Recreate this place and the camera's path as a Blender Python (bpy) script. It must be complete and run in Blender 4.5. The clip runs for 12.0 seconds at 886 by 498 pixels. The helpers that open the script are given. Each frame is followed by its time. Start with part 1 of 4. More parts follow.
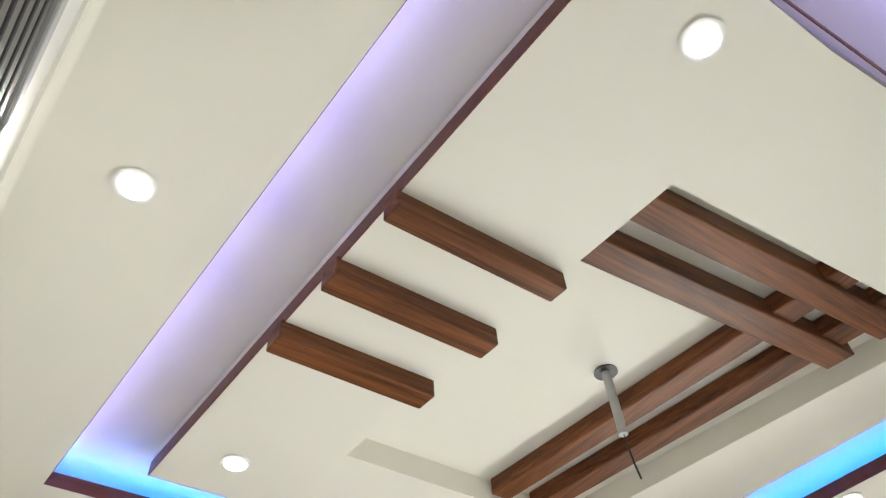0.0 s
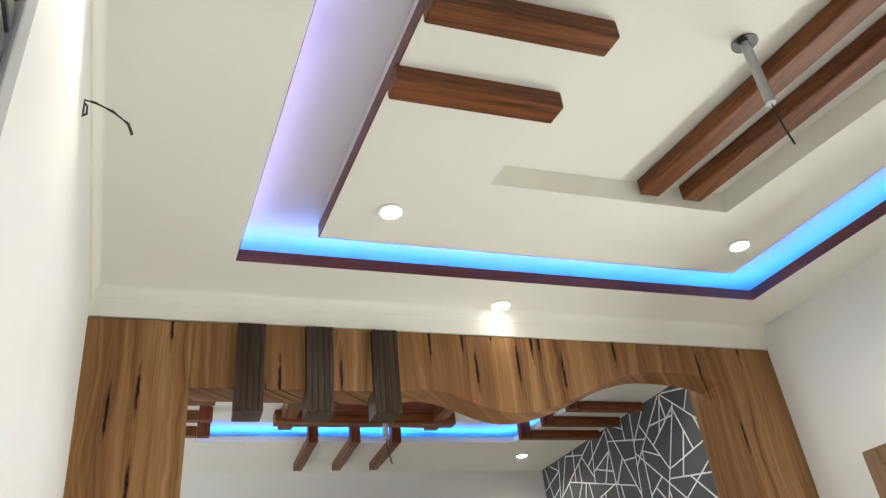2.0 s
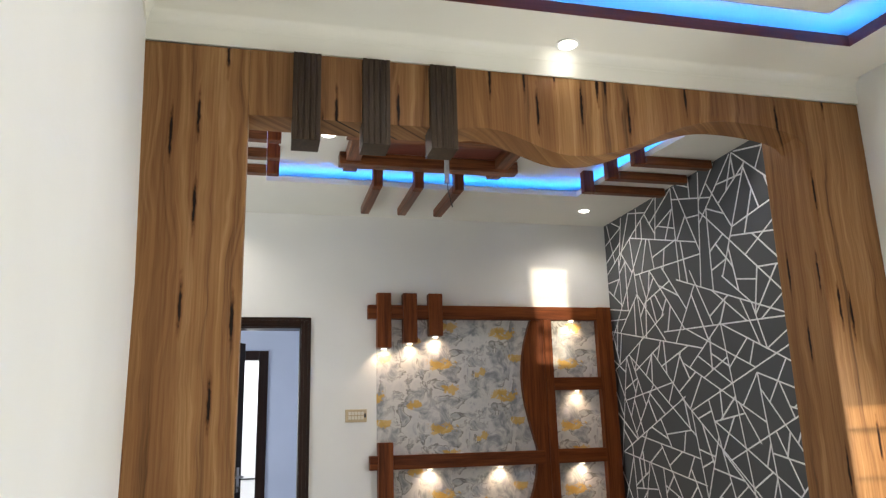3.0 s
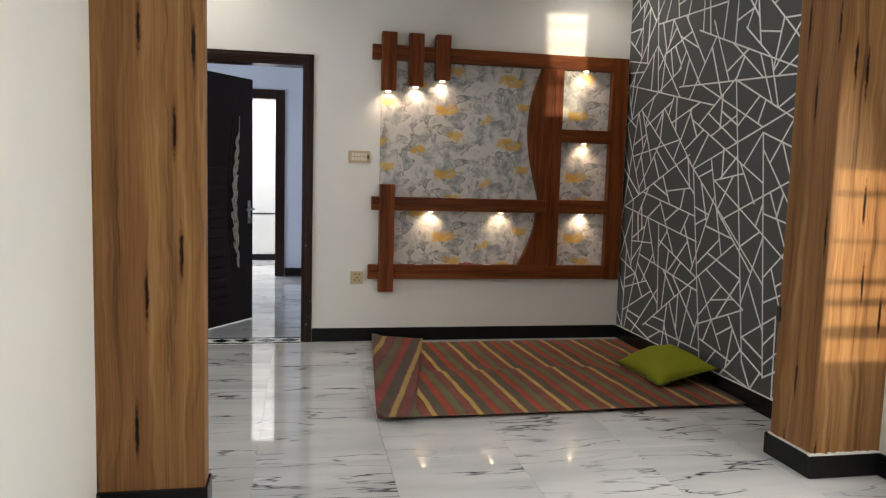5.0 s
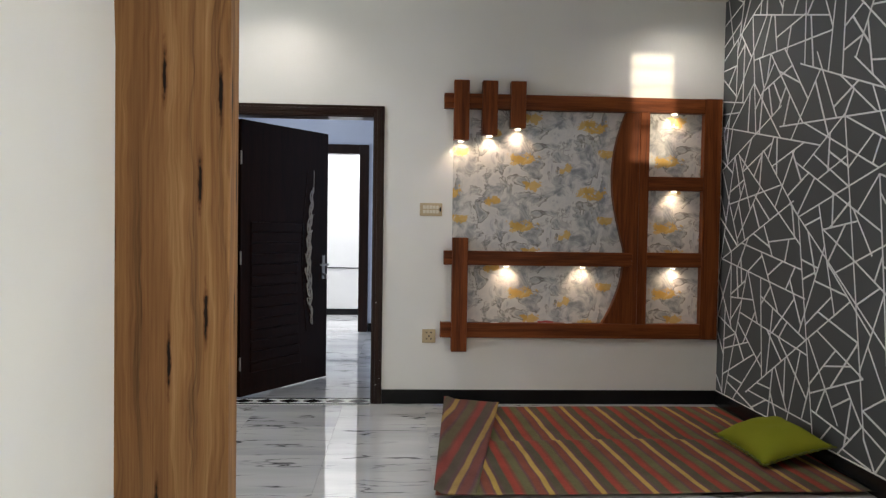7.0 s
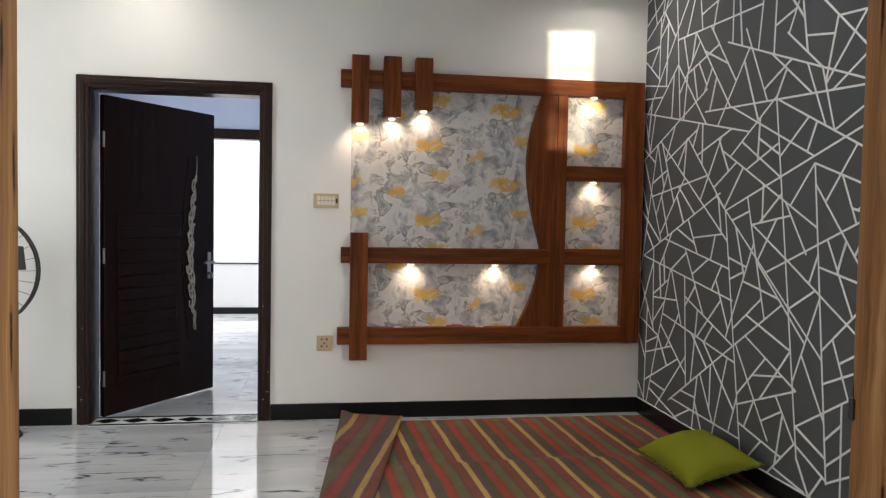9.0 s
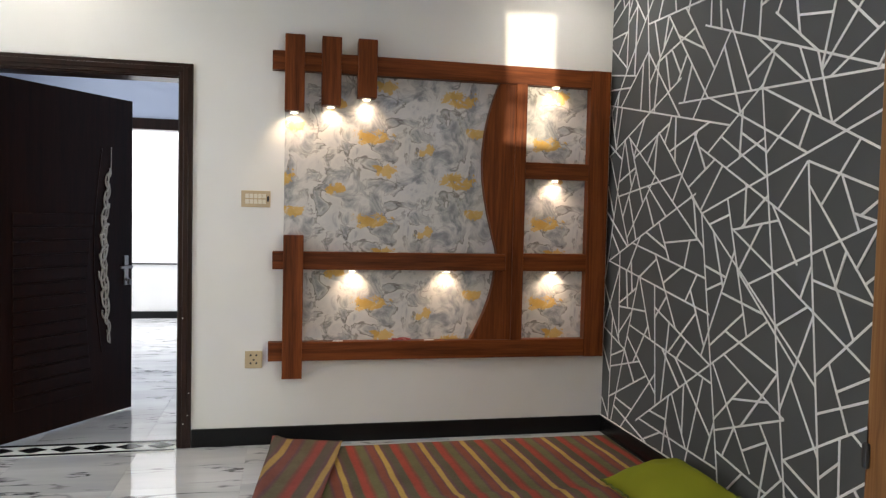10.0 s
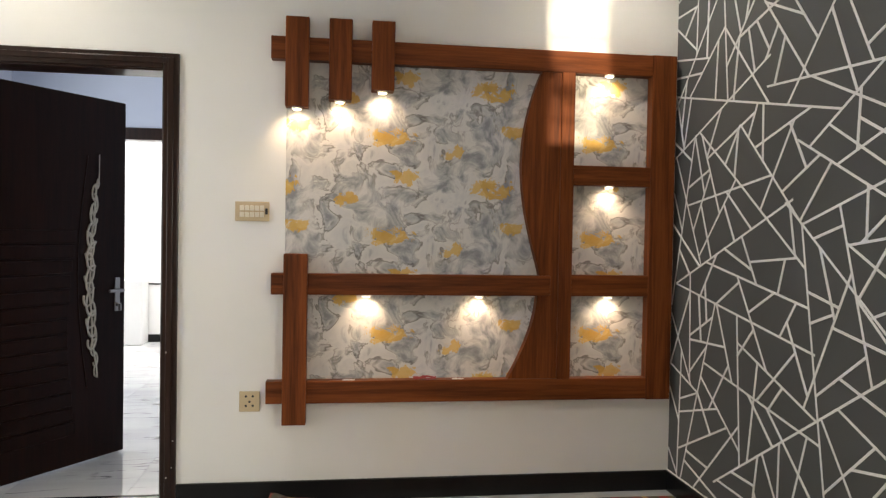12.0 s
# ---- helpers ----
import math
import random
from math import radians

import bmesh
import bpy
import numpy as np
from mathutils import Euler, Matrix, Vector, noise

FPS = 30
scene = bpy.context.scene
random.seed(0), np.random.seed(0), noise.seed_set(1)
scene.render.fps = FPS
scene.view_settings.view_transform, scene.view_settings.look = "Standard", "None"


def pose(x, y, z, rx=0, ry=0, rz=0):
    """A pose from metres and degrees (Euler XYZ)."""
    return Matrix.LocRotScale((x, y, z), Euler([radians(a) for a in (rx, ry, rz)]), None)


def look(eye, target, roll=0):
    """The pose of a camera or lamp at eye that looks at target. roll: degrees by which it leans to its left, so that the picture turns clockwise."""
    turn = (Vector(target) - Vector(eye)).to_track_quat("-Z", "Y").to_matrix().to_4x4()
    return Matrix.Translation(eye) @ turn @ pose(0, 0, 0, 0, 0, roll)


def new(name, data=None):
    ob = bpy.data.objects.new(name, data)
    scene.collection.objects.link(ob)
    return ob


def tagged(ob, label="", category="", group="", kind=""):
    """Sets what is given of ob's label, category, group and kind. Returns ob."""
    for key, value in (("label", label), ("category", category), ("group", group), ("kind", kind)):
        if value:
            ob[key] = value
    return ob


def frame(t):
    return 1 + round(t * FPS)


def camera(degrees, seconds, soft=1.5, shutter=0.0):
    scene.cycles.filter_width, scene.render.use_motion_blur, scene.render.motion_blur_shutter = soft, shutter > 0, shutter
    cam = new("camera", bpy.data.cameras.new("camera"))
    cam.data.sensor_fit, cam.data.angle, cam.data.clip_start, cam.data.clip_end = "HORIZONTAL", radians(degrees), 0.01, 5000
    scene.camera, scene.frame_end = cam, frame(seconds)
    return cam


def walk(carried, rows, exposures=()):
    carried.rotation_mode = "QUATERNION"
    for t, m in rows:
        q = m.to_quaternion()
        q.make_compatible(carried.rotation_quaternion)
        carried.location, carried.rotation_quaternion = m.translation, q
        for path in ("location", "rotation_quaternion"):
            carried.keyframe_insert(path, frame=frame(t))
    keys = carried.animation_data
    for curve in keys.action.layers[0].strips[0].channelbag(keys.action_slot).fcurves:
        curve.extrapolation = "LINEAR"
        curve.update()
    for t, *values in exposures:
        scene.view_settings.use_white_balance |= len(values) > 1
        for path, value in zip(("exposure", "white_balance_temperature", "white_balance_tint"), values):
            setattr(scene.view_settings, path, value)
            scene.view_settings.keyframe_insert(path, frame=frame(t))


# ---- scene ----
cam = camera(62.4, 12.0, soft=1.3)
PATH = [
    (0, (0.45, 0.349, 1.507), (1.242, 1.373, 3.031), -4.6),
    (0.5, (0.451, 0.352, 1.508), (1.259, 1.462, 2.963), -3.4),
    (1, (0.457, 0.36, 1.498), (1.24, 1.577, 2.878), -4.6),
    (1.5, (0.464, 0.376, 1.48), (1.192, 1.744, 2.745), -7.1),
    (2, (0.498, 0.389, 1.46), (1.129, 1.981, 2.493), -6.5),
    (2.5, (0.547, 0.418, 1.403), (1.032, 2.217, 2.129), -4.7),
    (3, (0.598, 0.467, 1.355), (1.066, 2.354, 1.824), -1.5),
    (3.5, (0.642, 0.528, 1.353), (1.164, 2.45, 1.537), 0.6),
    (3.7, (0.672, 0.536, 1.32), (1.176, 2.47, 1.389), 1.0),
    (5.3, (0.895, 0.488, 1.314), (1.272, 2.442, 1.114), 1.6),
    (5.5, (0.913, 0.514, 1.314), (1.304, 2.467, 1.125), 1.3),
    (6, (0.947, 0.648, 1.32), (1.336, 2.605, 1.176), 1.0),
    (6.5, (1.016, 0.751, 1.31), (1.229, 2.739, 1.227), 0.9),
    (6.7, (1.052, 0.764, 1.313), (1.153, 2.76, 1.254), 0.9),
    (8.3, (1.221, 1.01, 1.318), (1.494, 2.99, 1.245), 1.0),
    (8.5, (1.223, 1.083, 1.305), (1.526, 3.059, 1.23), 1.1),
    (9, (1.34, 1.328, 1.331), (1.64, 3.303, 1.252), 1.0),
    (9.5, (1.427, 1.553, 1.334), (1.741, 3.527, 1.246), 1.1),
    (10, (1.486, 1.812, 1.361), (1.9, 3.766, 1.275), 1.3),
    (10.5, (1.593, 2.025, 1.347), (2.073, 3.965, 1.279), 1.1),
    (11, (1.705, 2.2, 1.363), (2.15, 4.148, 1.301), 1.0),
    (11.5, (1.744, 2.361, 1.359), (2.126, 4.323, 1.287), 1.1),
    (12, (1.732, 2.5, 1.351), (2.009, 4.48, 1.309), 1.0),
]
walk(cam, [(t, look(eye, target, roll)) for t, eye, target, roll in PATH],
     [(0.0, 0.10, 6500, 10), (1.0, 0.06, 6500, 10), (2.0, 0.06, 6500, 10), (3.0, -0.10, 6500, 10), (3.6, -0.26, 6500, 10), (5.4, -0.38, 6850, 10), (6.5, -0.40, 6500, 10), (8.5, -0.22, 6550, 10), (9.5, -0.05, 6450, 10), (11.0, 0.08, 6950, 10), (12.0, 0.12, 7050, 10)])

# ---- world, sun, large lights ----
SUN_ELEVATION, SUN_TURN = 1.6, 3.0
world = bpy.data.worlds.new("world")
world.use_nodes = True
scene.world = world
wn = world.node_tree
sky = wn.nodes.new("ShaderNodeTexSky")
sky.sky_type, sky.sun_disc = "NISHITA", False
sky.sun_elevation, sky.sun_rotation = radians(SUN_ELEVATION), radians(180 + SUN_TURN)
wn.links.new(sky.outputs[0], wn.nodes["Background"].inputs[0])
wn.nodes["Background"].inputs[1].default_value = 0.15

sun = new("sun", bpy.data.lights.new("sun", "SUN"))
sun.data.energy, sun.data.angle, sun.data.color = 5.0, radians(0.5), (1.0, 0.85, 0.62)
sun.matrix_world = look((0, 0, 0), (math.sin(radians(SUN_TURN)), math.cos(radians(SUN_TURN)), -math.tan(radians(SUN_ELEVATION))))


def area_lamp(name, eye, target, w, h, watts, colour):
    lamp = new(name, bpy.data.lights.new(name, "AREA"))
    lamp.data.shape, lamp.data.size, lamp.data.size_y = "RECTANGLE", w, h
    lamp.data.energy, lamp.data.color = watts, colour
    lamp.matrix_world = look(eye, target)
    return lamp


area_lamp("daylight_hall", (3.58, 2.2, 1.45), (0.2, 1.7, -0.2), 1.35, 1.35, 80, (0.97, 1.0, 0.94))
# Weak fill lamp added behind the camera, in an opening made for it.
area_lamp("fill_front", (1.4, -0.17, 1.5), (1.4, 3, 0.7), 1.6, 1.4, 2, (1.0, 0.99, 0.94))
area_lamp("daylight_room", (-1.92, 4.8, 1.45), (0, 4.8, 2.3), 1.6, 1.7, 42, (0.90, 0.96, 1.0))
# Bluish fill lamp added to brighten the lobby from an unseen side opening.
area_lamp("fill_lobby", (-1.25, 8.2, 1.6), (1, 8.2, 1.3), 1.6, 1.6, 42, (0.75, 0.84, 1.0))
# Lamp added over the open court, since the low-sun sky is too dim.
area_lamp("fill_court", (0.0, 10.9, 3.6), (0.0, 11.0, 0), 2.4, 1.4, 250, (0.97, 0.98, 1.0))


# ---- materials ----
def material(name, colour, rough=0.5, metal=0.0, spec=0.5):
    m = bpy.data.materials.new(name)
    m.use_nodes = True
    b = m.node_tree.nodes["Principled BSDF"]
    b.inputs["Base Color"].default_value = (*colour, 1)
    b.inputs["Roughness"].default_value = rough
    b.inputs["Metallic"].default_value = metal
    b.inputs["Specular IOR Level"].default_value = spec
    return m, m.node_tree, b


def node(tree, kind, **inputs):
    n = tree.nodes.new(kind)
    for key, value in inputs.items():
        n.inputs[key].default_value = value
    return n


def coords(tree, scale=(1, 1, 1), turn=(0, 0, 0)):
    c = tree.nodes.new("ShaderNodeTexCoord")
    m = node(tree, "ShaderNodeMapping", Scale=scale, Rotation=[radians(a) for a in turn])
    tree.links.new(c.outputs["Object"], m.inputs[0])
    return m.outputs[0]


def noise_tex(tree, vec, scale, detail=3.0, rough=0.5, distort=0.0):
    n = node(tree, "ShaderNodeTexNoise", Scale=scale, Detail=detail, Roughness=rough, Distortion=distort)
    tree.links.new(vec, n.inputs["Vector"])
    return n.outputs["Fac"]


def ramp(tree, fac, stops, kind="LINEAR"):
    r = tree.nodes.new("ShaderNodeValToRGB")
    r.color_ramp.interpolation = kind
    els = r.color_ramp.elements
    while len(els) < len(stops):
        els.new(0.5)
    for e, (p, c) in zip(els, stops):
        e.position, e.color = p, (*c, 1) if len(c) == 3 else c
    tree.links.new(fac, r.inputs[0])
    return r.outputs[0]


def mixed(tree, fac, a, b, mode="MIX"):
    n = tree.nodes.new("ShaderNodeMix")
    n.data_type, n.blend_type = "RGBA", mode
    for value, slot in ((fac, 0), (a, 6), (b, 7)):
        if isinstance(value, (int, float)):
            n.inputs[slot].default_value = value
        elif isinstance(value, tuple):
            n.inputs[slot].default_value = (*value, 1)
        else:
            tree.links.new(value, n.inputs[slot])
    return n.outputs[2]


def bumped(tree, bsdf, height, strength, distance=0.002):
    n = node(tree, "ShaderNodeBump", Strength=strength, Distance=distance)
    tree.links.new(height, n.inputs["Height"])
    tree.links.new(n.outputs[0], bsdf.inputs["Normal"])


def paint(name, colour, rough=0.55, shift=0.05):
    m, t, b = material(name, colour, rough)
    v = coords(t)
    n = noise_tex(t, v, 2.2, 5)
    dark = tuple(c * (1 - shift) for c in colour)
    t.links.new(ramp(t, n, [(0.3, dark), (0.7, colour)]), b.inputs["Base Color"])
    bumped(t, b, noise_tex(t, v, 90, 4), 0.12)
    return m


def wood(name, dark, light, scale, axis, rough=0.4, contrast=1.0, spread=(0.32, 0.68)):
    """Streaked wood with its grain along axis."""
    m, t, b = material(name, light, rough)
    stretch = [scale] * 3
    stretch["xyz".index(axis)] = scale * 0.045
    v = coords(t, stretch)
    grain = noise_tex(t, v, 1.0, 8, 0.65, 0.6)
    fine = noise_tex(t, v, 5.0, 5, 0.6)
    col = ramp(t, grain, [(spread[0], dark), (spread[1], light)])
    col = mixed(t, 0.35 * contrast, col, ramp(t, fine, [(0.35, dark), (0.65, light)]))
    t.links.new(col, b.inputs["Base Color"])
    bumped(t, b, fine, 0.15, 0.001)
    return m


def flat_cells(tree, vec, across, up, chance):
    """Cells in the upright plane, from a vector's x and z."""
    sep = tree.nodes.new("ShaderNodeSeparateXYZ")
    tree.links.new(vec, sep.inputs[0])
    com = tree.nodes.new("ShaderNodeCombineXYZ")
    tree.links.new(sep.outputs[0], com.inputs[0])
    tree.links.new(sep.outputs[2], com.inputs[1])
    m = node(tree, "ShaderNodeMapping", Scale=(across, up, 1))
    tree.links.new(com.outputs[0], m.inputs[0])
    cells = node(tree, "ShaderNodeTexVoronoi", Scale=1.0, Randomness=chance)
    cells.voronoi_dimensions = "2D"
    tree.links.new(m.outputs[0], cells.inputs["Vector"])
    return cells


def zebrano():
    """Veneer with fine upright streaks and dark slit knots."""
    m, t, b = material("zebrano", (0.3, 0.16, 0.07), 0.5)
    c = t.nodes.new("ShaderNodeTexCoord")
    turn = node(t, "ShaderNodeMapping", Rotation=(0, 0, radians(45)))
    t.links.new(c.outputs["Object"], turn.inputs[0])

    def along(across, up):
        n = node(t, "ShaderNodeMapping", Scale=(across * 1.414, 0, up))
        t.links.new(turn.outputs[0], n.inputs[0])
        return n.outputs[0]

    wave = noise_tex(t, along(3.0, 1.6), 1.0, 3)
    bend = t.nodes.new("ShaderNodeVectorMath")
    bend.operation = "MULTIPLY_ADD"
    push = t.nodes.new("ShaderNodeCombineXYZ")
    t.links.new(wave, push.inputs[0])
    t.links.new(push.outputs[0], bend.inputs[0])
    bend.inputs[1].default_value = (2.6, 0, 0)
    t.links.new(along(17, 0.4), bend.inputs[2])
    streak = noise_tex(t, bend.outputs[0], 1.0, 6, 0.65, 0.5)
    fine = noise_tex(t, along(130, 1.6), 1.0, 3, 0.5)
    band = noise_tex(t, along(5.5, 0.12), 1.0, 2, 0.5)
    col = ramp(t, streak, [(0.33, (0.09, 0.036, 0.013)), (0.43, (0.26, 0.12, 0.044)), (0.56, (0.35, 0.178, 0.07)), (0.67, (0.51, 0.295, 0.135))])
    col = mixed(t, 0.25, col, ramp(t, fine, [(0.35, (0.13, 0.06, 0.022)), (0.65, (0.40, 0.25, 0.115))]))
    col = mixed(t, 0.6, col, ramp(t, band, [(0.38, (0.55, 0.44, 0.36)), (0.62, (1, 1, 1))]), "MULTIPLY")
    knot = flat_cells(t, turn.outputs[0], 16.0, 0.85, 0.95)
    rag = t.nodes.new("ShaderNodeMath")
    rag.operation = "MULTIPLY_ADD"
    rag.inputs[1].default_value, rag.inputs[2].default_value = 0.14, -0.07
    t.links.new(noise_tex(t, along(70, 25), 1.0, 3), rag.inputs[0])
    edge = t.nodes.new("ShaderNodeMath")
    t.links.new(knot.outputs["Distance"], edge.inputs[0])
    t.links.new(rag.outputs[0], edge.inputs[1])
    hole = ramp(t, edge.outputs[0], [(0.05, (0.03, 0.014, 0.008)), (0.075, (0.6, 0.5, 0.42)), (0.12, (1, 1, 1))])
    col = mixed(t, 1.0, col, hole, "MULTIPLY")
    t.links.new(col, b.inputs["Base Color"])
    bumped(t, b, fine, 0.12, 0.001)
    return m


def marble():
    """Polished white tile with thin dark slanting veins, different on every tile."""
    m, t, b = material("marble_tile", (0.72, 0.73, 0.74), 0.045)
    c = t.nodes.new("ShaderNodeTexCoord")
    info = t.nodes.new("ShaderNodeObjectInfo")
    wide = node(t, "ShaderNodeVectorMath")
    wide.operation = "SCALE"
    comb = t.nodes.new("ShaderNodeCombineXYZ")
    for k in range(3):
        t.links.new(info.outputs["Random"], comb.inputs[k])
    t.links.new(comb.outputs[0], wide.inputs[0])
    wide.inputs["Scale"].default_value = 37.0
    add = t.nodes.new("ShaderNodeVectorMath")
    t.links.new(c.outputs["Object"], add.inputs[0])
    t.links.new(wide.outputs[0], add.inputs[1])
    m1 = node(t, "ShaderNodeMapping", Rotation=(0, 0, radians(20)), Scale=(0.8, 4.8, 1))
    t.links.new(add.outputs[0], m1.inputs[0])
    w = noise_tex(t, m1.outputs[0], 1.6, 4, 0.5, 0.25)
    vein = ramp(t, w, [(0.482, (1, 1, 1)), (0.497, (0.12, 0.12, 0.13)), (0.503, (0.12, 0.12, 0.13)), (0.516, (1, 1, 1))])
    gate = ramp(t, noise_tex(t, add.outputs[0], 3.2, 2), [(0.46, (0, 0, 0)), (0.6, (1, 1, 1))])
    cloud = ramp(t, noise_tex(t, m1.outputs[0], 0.9, 5), [(0.3, (0.43, 0.435, 0.45)), (0.65, (0.60, 0.60, 0.605))])
    veined = mixed(t, 1.0, cloud, vein, "MULTIPLY")
    t.links.new(mixed(t, gate, cloud, veined), b.inputs["Base Color"])
    return m


def wallpaper():
    """Swirled grey and white paper with gold blotches, in rolls with a half-drop repeat."""
    m, t, b = material("swirl_paper", (0.6, 0.6, 0.6), 0.5)
    ROLL, DROP = 0.545, 0.497
    sep = t.nodes.new("ShaderNodeSeparateXYZ")
    t.links.new(coords(t), sep.inputs[0])

    def calc(kind, a, p=0.0, q=0.0):
        n = t.nodes.new("ShaderNodeMath")
        n.operation = kind
        for k, value in enumerate((a, p, q)):
            if isinstance(value, (int, float)):
                n.inputs[k].default_value = value
            else:
                t.links.new(value, n.inputs[k])
        return n.outputs[0]

    def round_the_rolls():
        """The same place comes back after two rolls and after each drop, with no seam."""
        a = calc("MULTIPLY", sep.outputs[0], math.pi / ROLL)
        c = calc("MULTIPLY", sep.outputs[2], math.tau / DROP)
        com = t.nodes.new("ShaderNodeCombineXYZ")
        for k, (kind, angle, reach) in enumerate((("COSINE", a, ROLL / math.pi), ("SINE", a, ROLL / math.pi), ("COSINE", c, DROP / math.tau))):
            t.links.new(calc("MULTIPLY", calc(kind, angle), reach), com.inputs[k])
        return com.outputs[0], calc("MULTIPLY", calc("SINE", c), DROP / math.tau)

    def swirl(scale, detail, rough, distort):
        vec, w = round_the_rolls()
        n = node(t, "ShaderNodeTexNoise", Scale=scale, Detail=detail, Roughness=rough, Distortion=distort)
        n.noise_dimensions = "4D"
        t.links.new(vec, n.inputs["Vector"])
        t.links.new(w, n.inputs["W"])
        return n.outputs["Fac"]

    cloud = swirl(8.5, 4, 0.58, 0.9)
    vein = swirl(9.0, 3, 0.55, 0.9)
    fine = swirl(15.0, 5, 0.7, 0.8)
    col = ramp(t, cloud, [(0.36, (0.24, 0.25, 0.265)), (0.45, (0.42, 0.42, 0.42)), (0.53, (0.60, 0.585, 0.56)), (0.66, (0.52, 0.515, 0.51)), (0.72, (0.37, 0.375, 0.385))])
    dark = ramp(t, vein, [(0.44, (1, 1, 1)), (0.48, (0.55, 0.54, 0.53)), (0.5, (0.34, 0.33, 0.32)), (0.53, (1, 1, 1))])
    gate = ramp(t, swirl(6.5, 2, 0.5, 0.0), [(0.42, (0, 0, 0)), (0.58, (1, 1, 1))])
    col = mixed(t, gate, col, mixed(t, 1.0, col, dark, "MULTIPLY"))

    rag = calc("MULTIPLY_ADD", fine, 8.0, -4.0)

    def blotch(x, z, wide, tall):
        """Ragged patch at one place of each repeat."""
        u = calc("MULTIPLY_ADD", sep.outputs[0], 1 / ROLL, 0.5 - x / ROLL)
        across = calc("SUBTRACT", calc("FRACT", u), 0.5)
        v = calc("MULTIPLY_ADD", sep.outputs[2], 1 / DROP, 0.5 - z / DROP)
        up = calc("SUBTRACT", calc("FRACT", calc("MULTIPLY_ADD", calc("FLOOR", u), 0.5, v)), 0.5)
        ex, ez = calc("MULTIPLY", across, ROLL / wide), calc("MULTIPLY", up, DROP / tall)
        inside = calc("SUBTRACT", 1.0, calc("ADD", calc("MULTIPLY", ex, ex), calc("MULTIPLY", ez, ez)))
        return calc("ADD", inside, rag)

    gold = calc("MAXIMUM", calc("MAXIMUM", blotch(1.735, 1.437, 0.12, 0.045), blotch(1.835, 1.73, 0.08, 0.038)), blotch(1.53, 1.61, 0.05, 0.035))
    gold_at = ramp(t, gold, [(0.05, (0, 0, 0)), (0.35, (0.85, 0.85, 0.85))])
    tint = ramp(t, vein, [(0.4, (0.56, 0.32, 0.035)), (0.6, (0.62, 0.40, 0.10))])
    t.links.new(mixed(t, gold_at, col, tint), b.inputs["Base Color"])
    bumped(t, b, vein, 0.1, 0.001)
    return m


def striped_cloth(name, slant, period, shift, fade):
    """Woven rug: red, green, yellow and purple stripes, leaning by slant."""
    m, t, b = material(name, (0.3, 0.2, 0.1), 0.9)
    sep = t.nodes.new("ShaderNodeSeparateXYZ")
    t.links.new(coords(t), sep.inputs[0])

    def math_node(kind, a, p, q=0.0):
        n = t.nodes.new("ShaderNodeMath")
        n.operation = kind
        for k, value in enumerate((a, p, q)):
            if isinstance(value, (int, float)):
                n.inputs[k].default_value = value
            else:
                t.links.new(value, n.inputs[k])
        return n.outputs[0]

    side = math_node("MULTIPLY_ADD", sep.outputs[1], slant, sep.outputs[0])
    wobble = math_node("MULTIPLY_ADD", noise_tex(t, coords(t, (8, 5, 8)), 1.0, 3), 0.016, side)
    f = math_node("FRACT", math_node("MULTIPLY_ADD", wobble, 1 / period, shift), 0.0)
    red, rust, green, yellow, purple = (0.52, 0.085, 0.046), (0.34, 0.10, 0.055), (0.205, 0.21, 0.085), (0.74, 0.50, 0.12), (0.21, 0.10, 0.105)
    dark_green = (0.135, 0.137, 0.075)
    col = ramp(t, f, [(0, yellow), (0.07, yellow), (0.10, purple), (0.19, dark_green), (0.30, dark_green), (0.35, red), (0.45, red), (0.50, rust), (0.57, green), (0.70, green), (0.76, purple), (0.81, rust), (0.91, rust), (0.96, purple), (0.985, yellow)])
    grey = mixed(t, fade, col, (0.12, 0.08, 0.10))
    weave = noise_tex(t, coords(t, (60, 400, 60)), 1.0, 2)
    worn = noise_tex(t, coords(t), 5.0, 4)
    col = mixed(t, 0.7, grey, ramp(t, weave, [(0.3, (0.6, 0.57, 0.57)), (0.7, (1, 1, 1))]), "MULTIPLY")
    col = mixed(t, 0.6, col, ramp(t, worn, [(0.35, (0.72, 0.70, 0.72)), (0.65, (1, 1, 1))]), "MULTIPLY")
    t.links.new(col, b.inputs["Base Color"])
    bumped(t, b, weave, 0.5, 0.002)
    return m


def glow(name, colour, strength):
    m, t, b = material(name, (0.8, 0.8, 0.8))
    b.inputs["Emission Color"].default_value = (*colour, 1)
    b.inputs["Emission Strength"].default_value = strength
    return m


M_WALL = paint("wall_paint", (0.80, 0.79, 0.76))
M_CEIL = paint("ceiling_paint", (0.82, 0.80, 0.72), 0.6, 0.03)
M_GREY = paint("grey_wall_paint", (0.088, 0.093, 0.097), 0.5, 0.12)
M_LINE = paint("white_line_paint", (0.84, 0.84, 0.84), 0.5, 0.08)
# The blue cast of sky light is put into this wall colour.
M_LOBBY = paint("lobby_paint_sky_tint", (0.66, 0.70, 0.80))
M_ZEB = zebrano()
M_BEAM = wood("ceiling_beam_wood", (0.045, 0.014, 0.005), (0.25, 0.088, 0.032), 30, "x", 0.4, 1.0, (0.38, 0.62))
M_BEAM_Y = wood("ceiling_beam_wood_long", (0.045, 0.014, 0.005), (0.25, 0.088, 0.032), 30, "y", 0.4, 1.0, (0.38, 0.62))
M_BEAM_Z = wood("panel_wood_upright", (0.055, 0.0125, 0.0035), (0.225, 0.062, 0.0165), 17, "z", 0.45, 1.0, (0.36, 0.62))
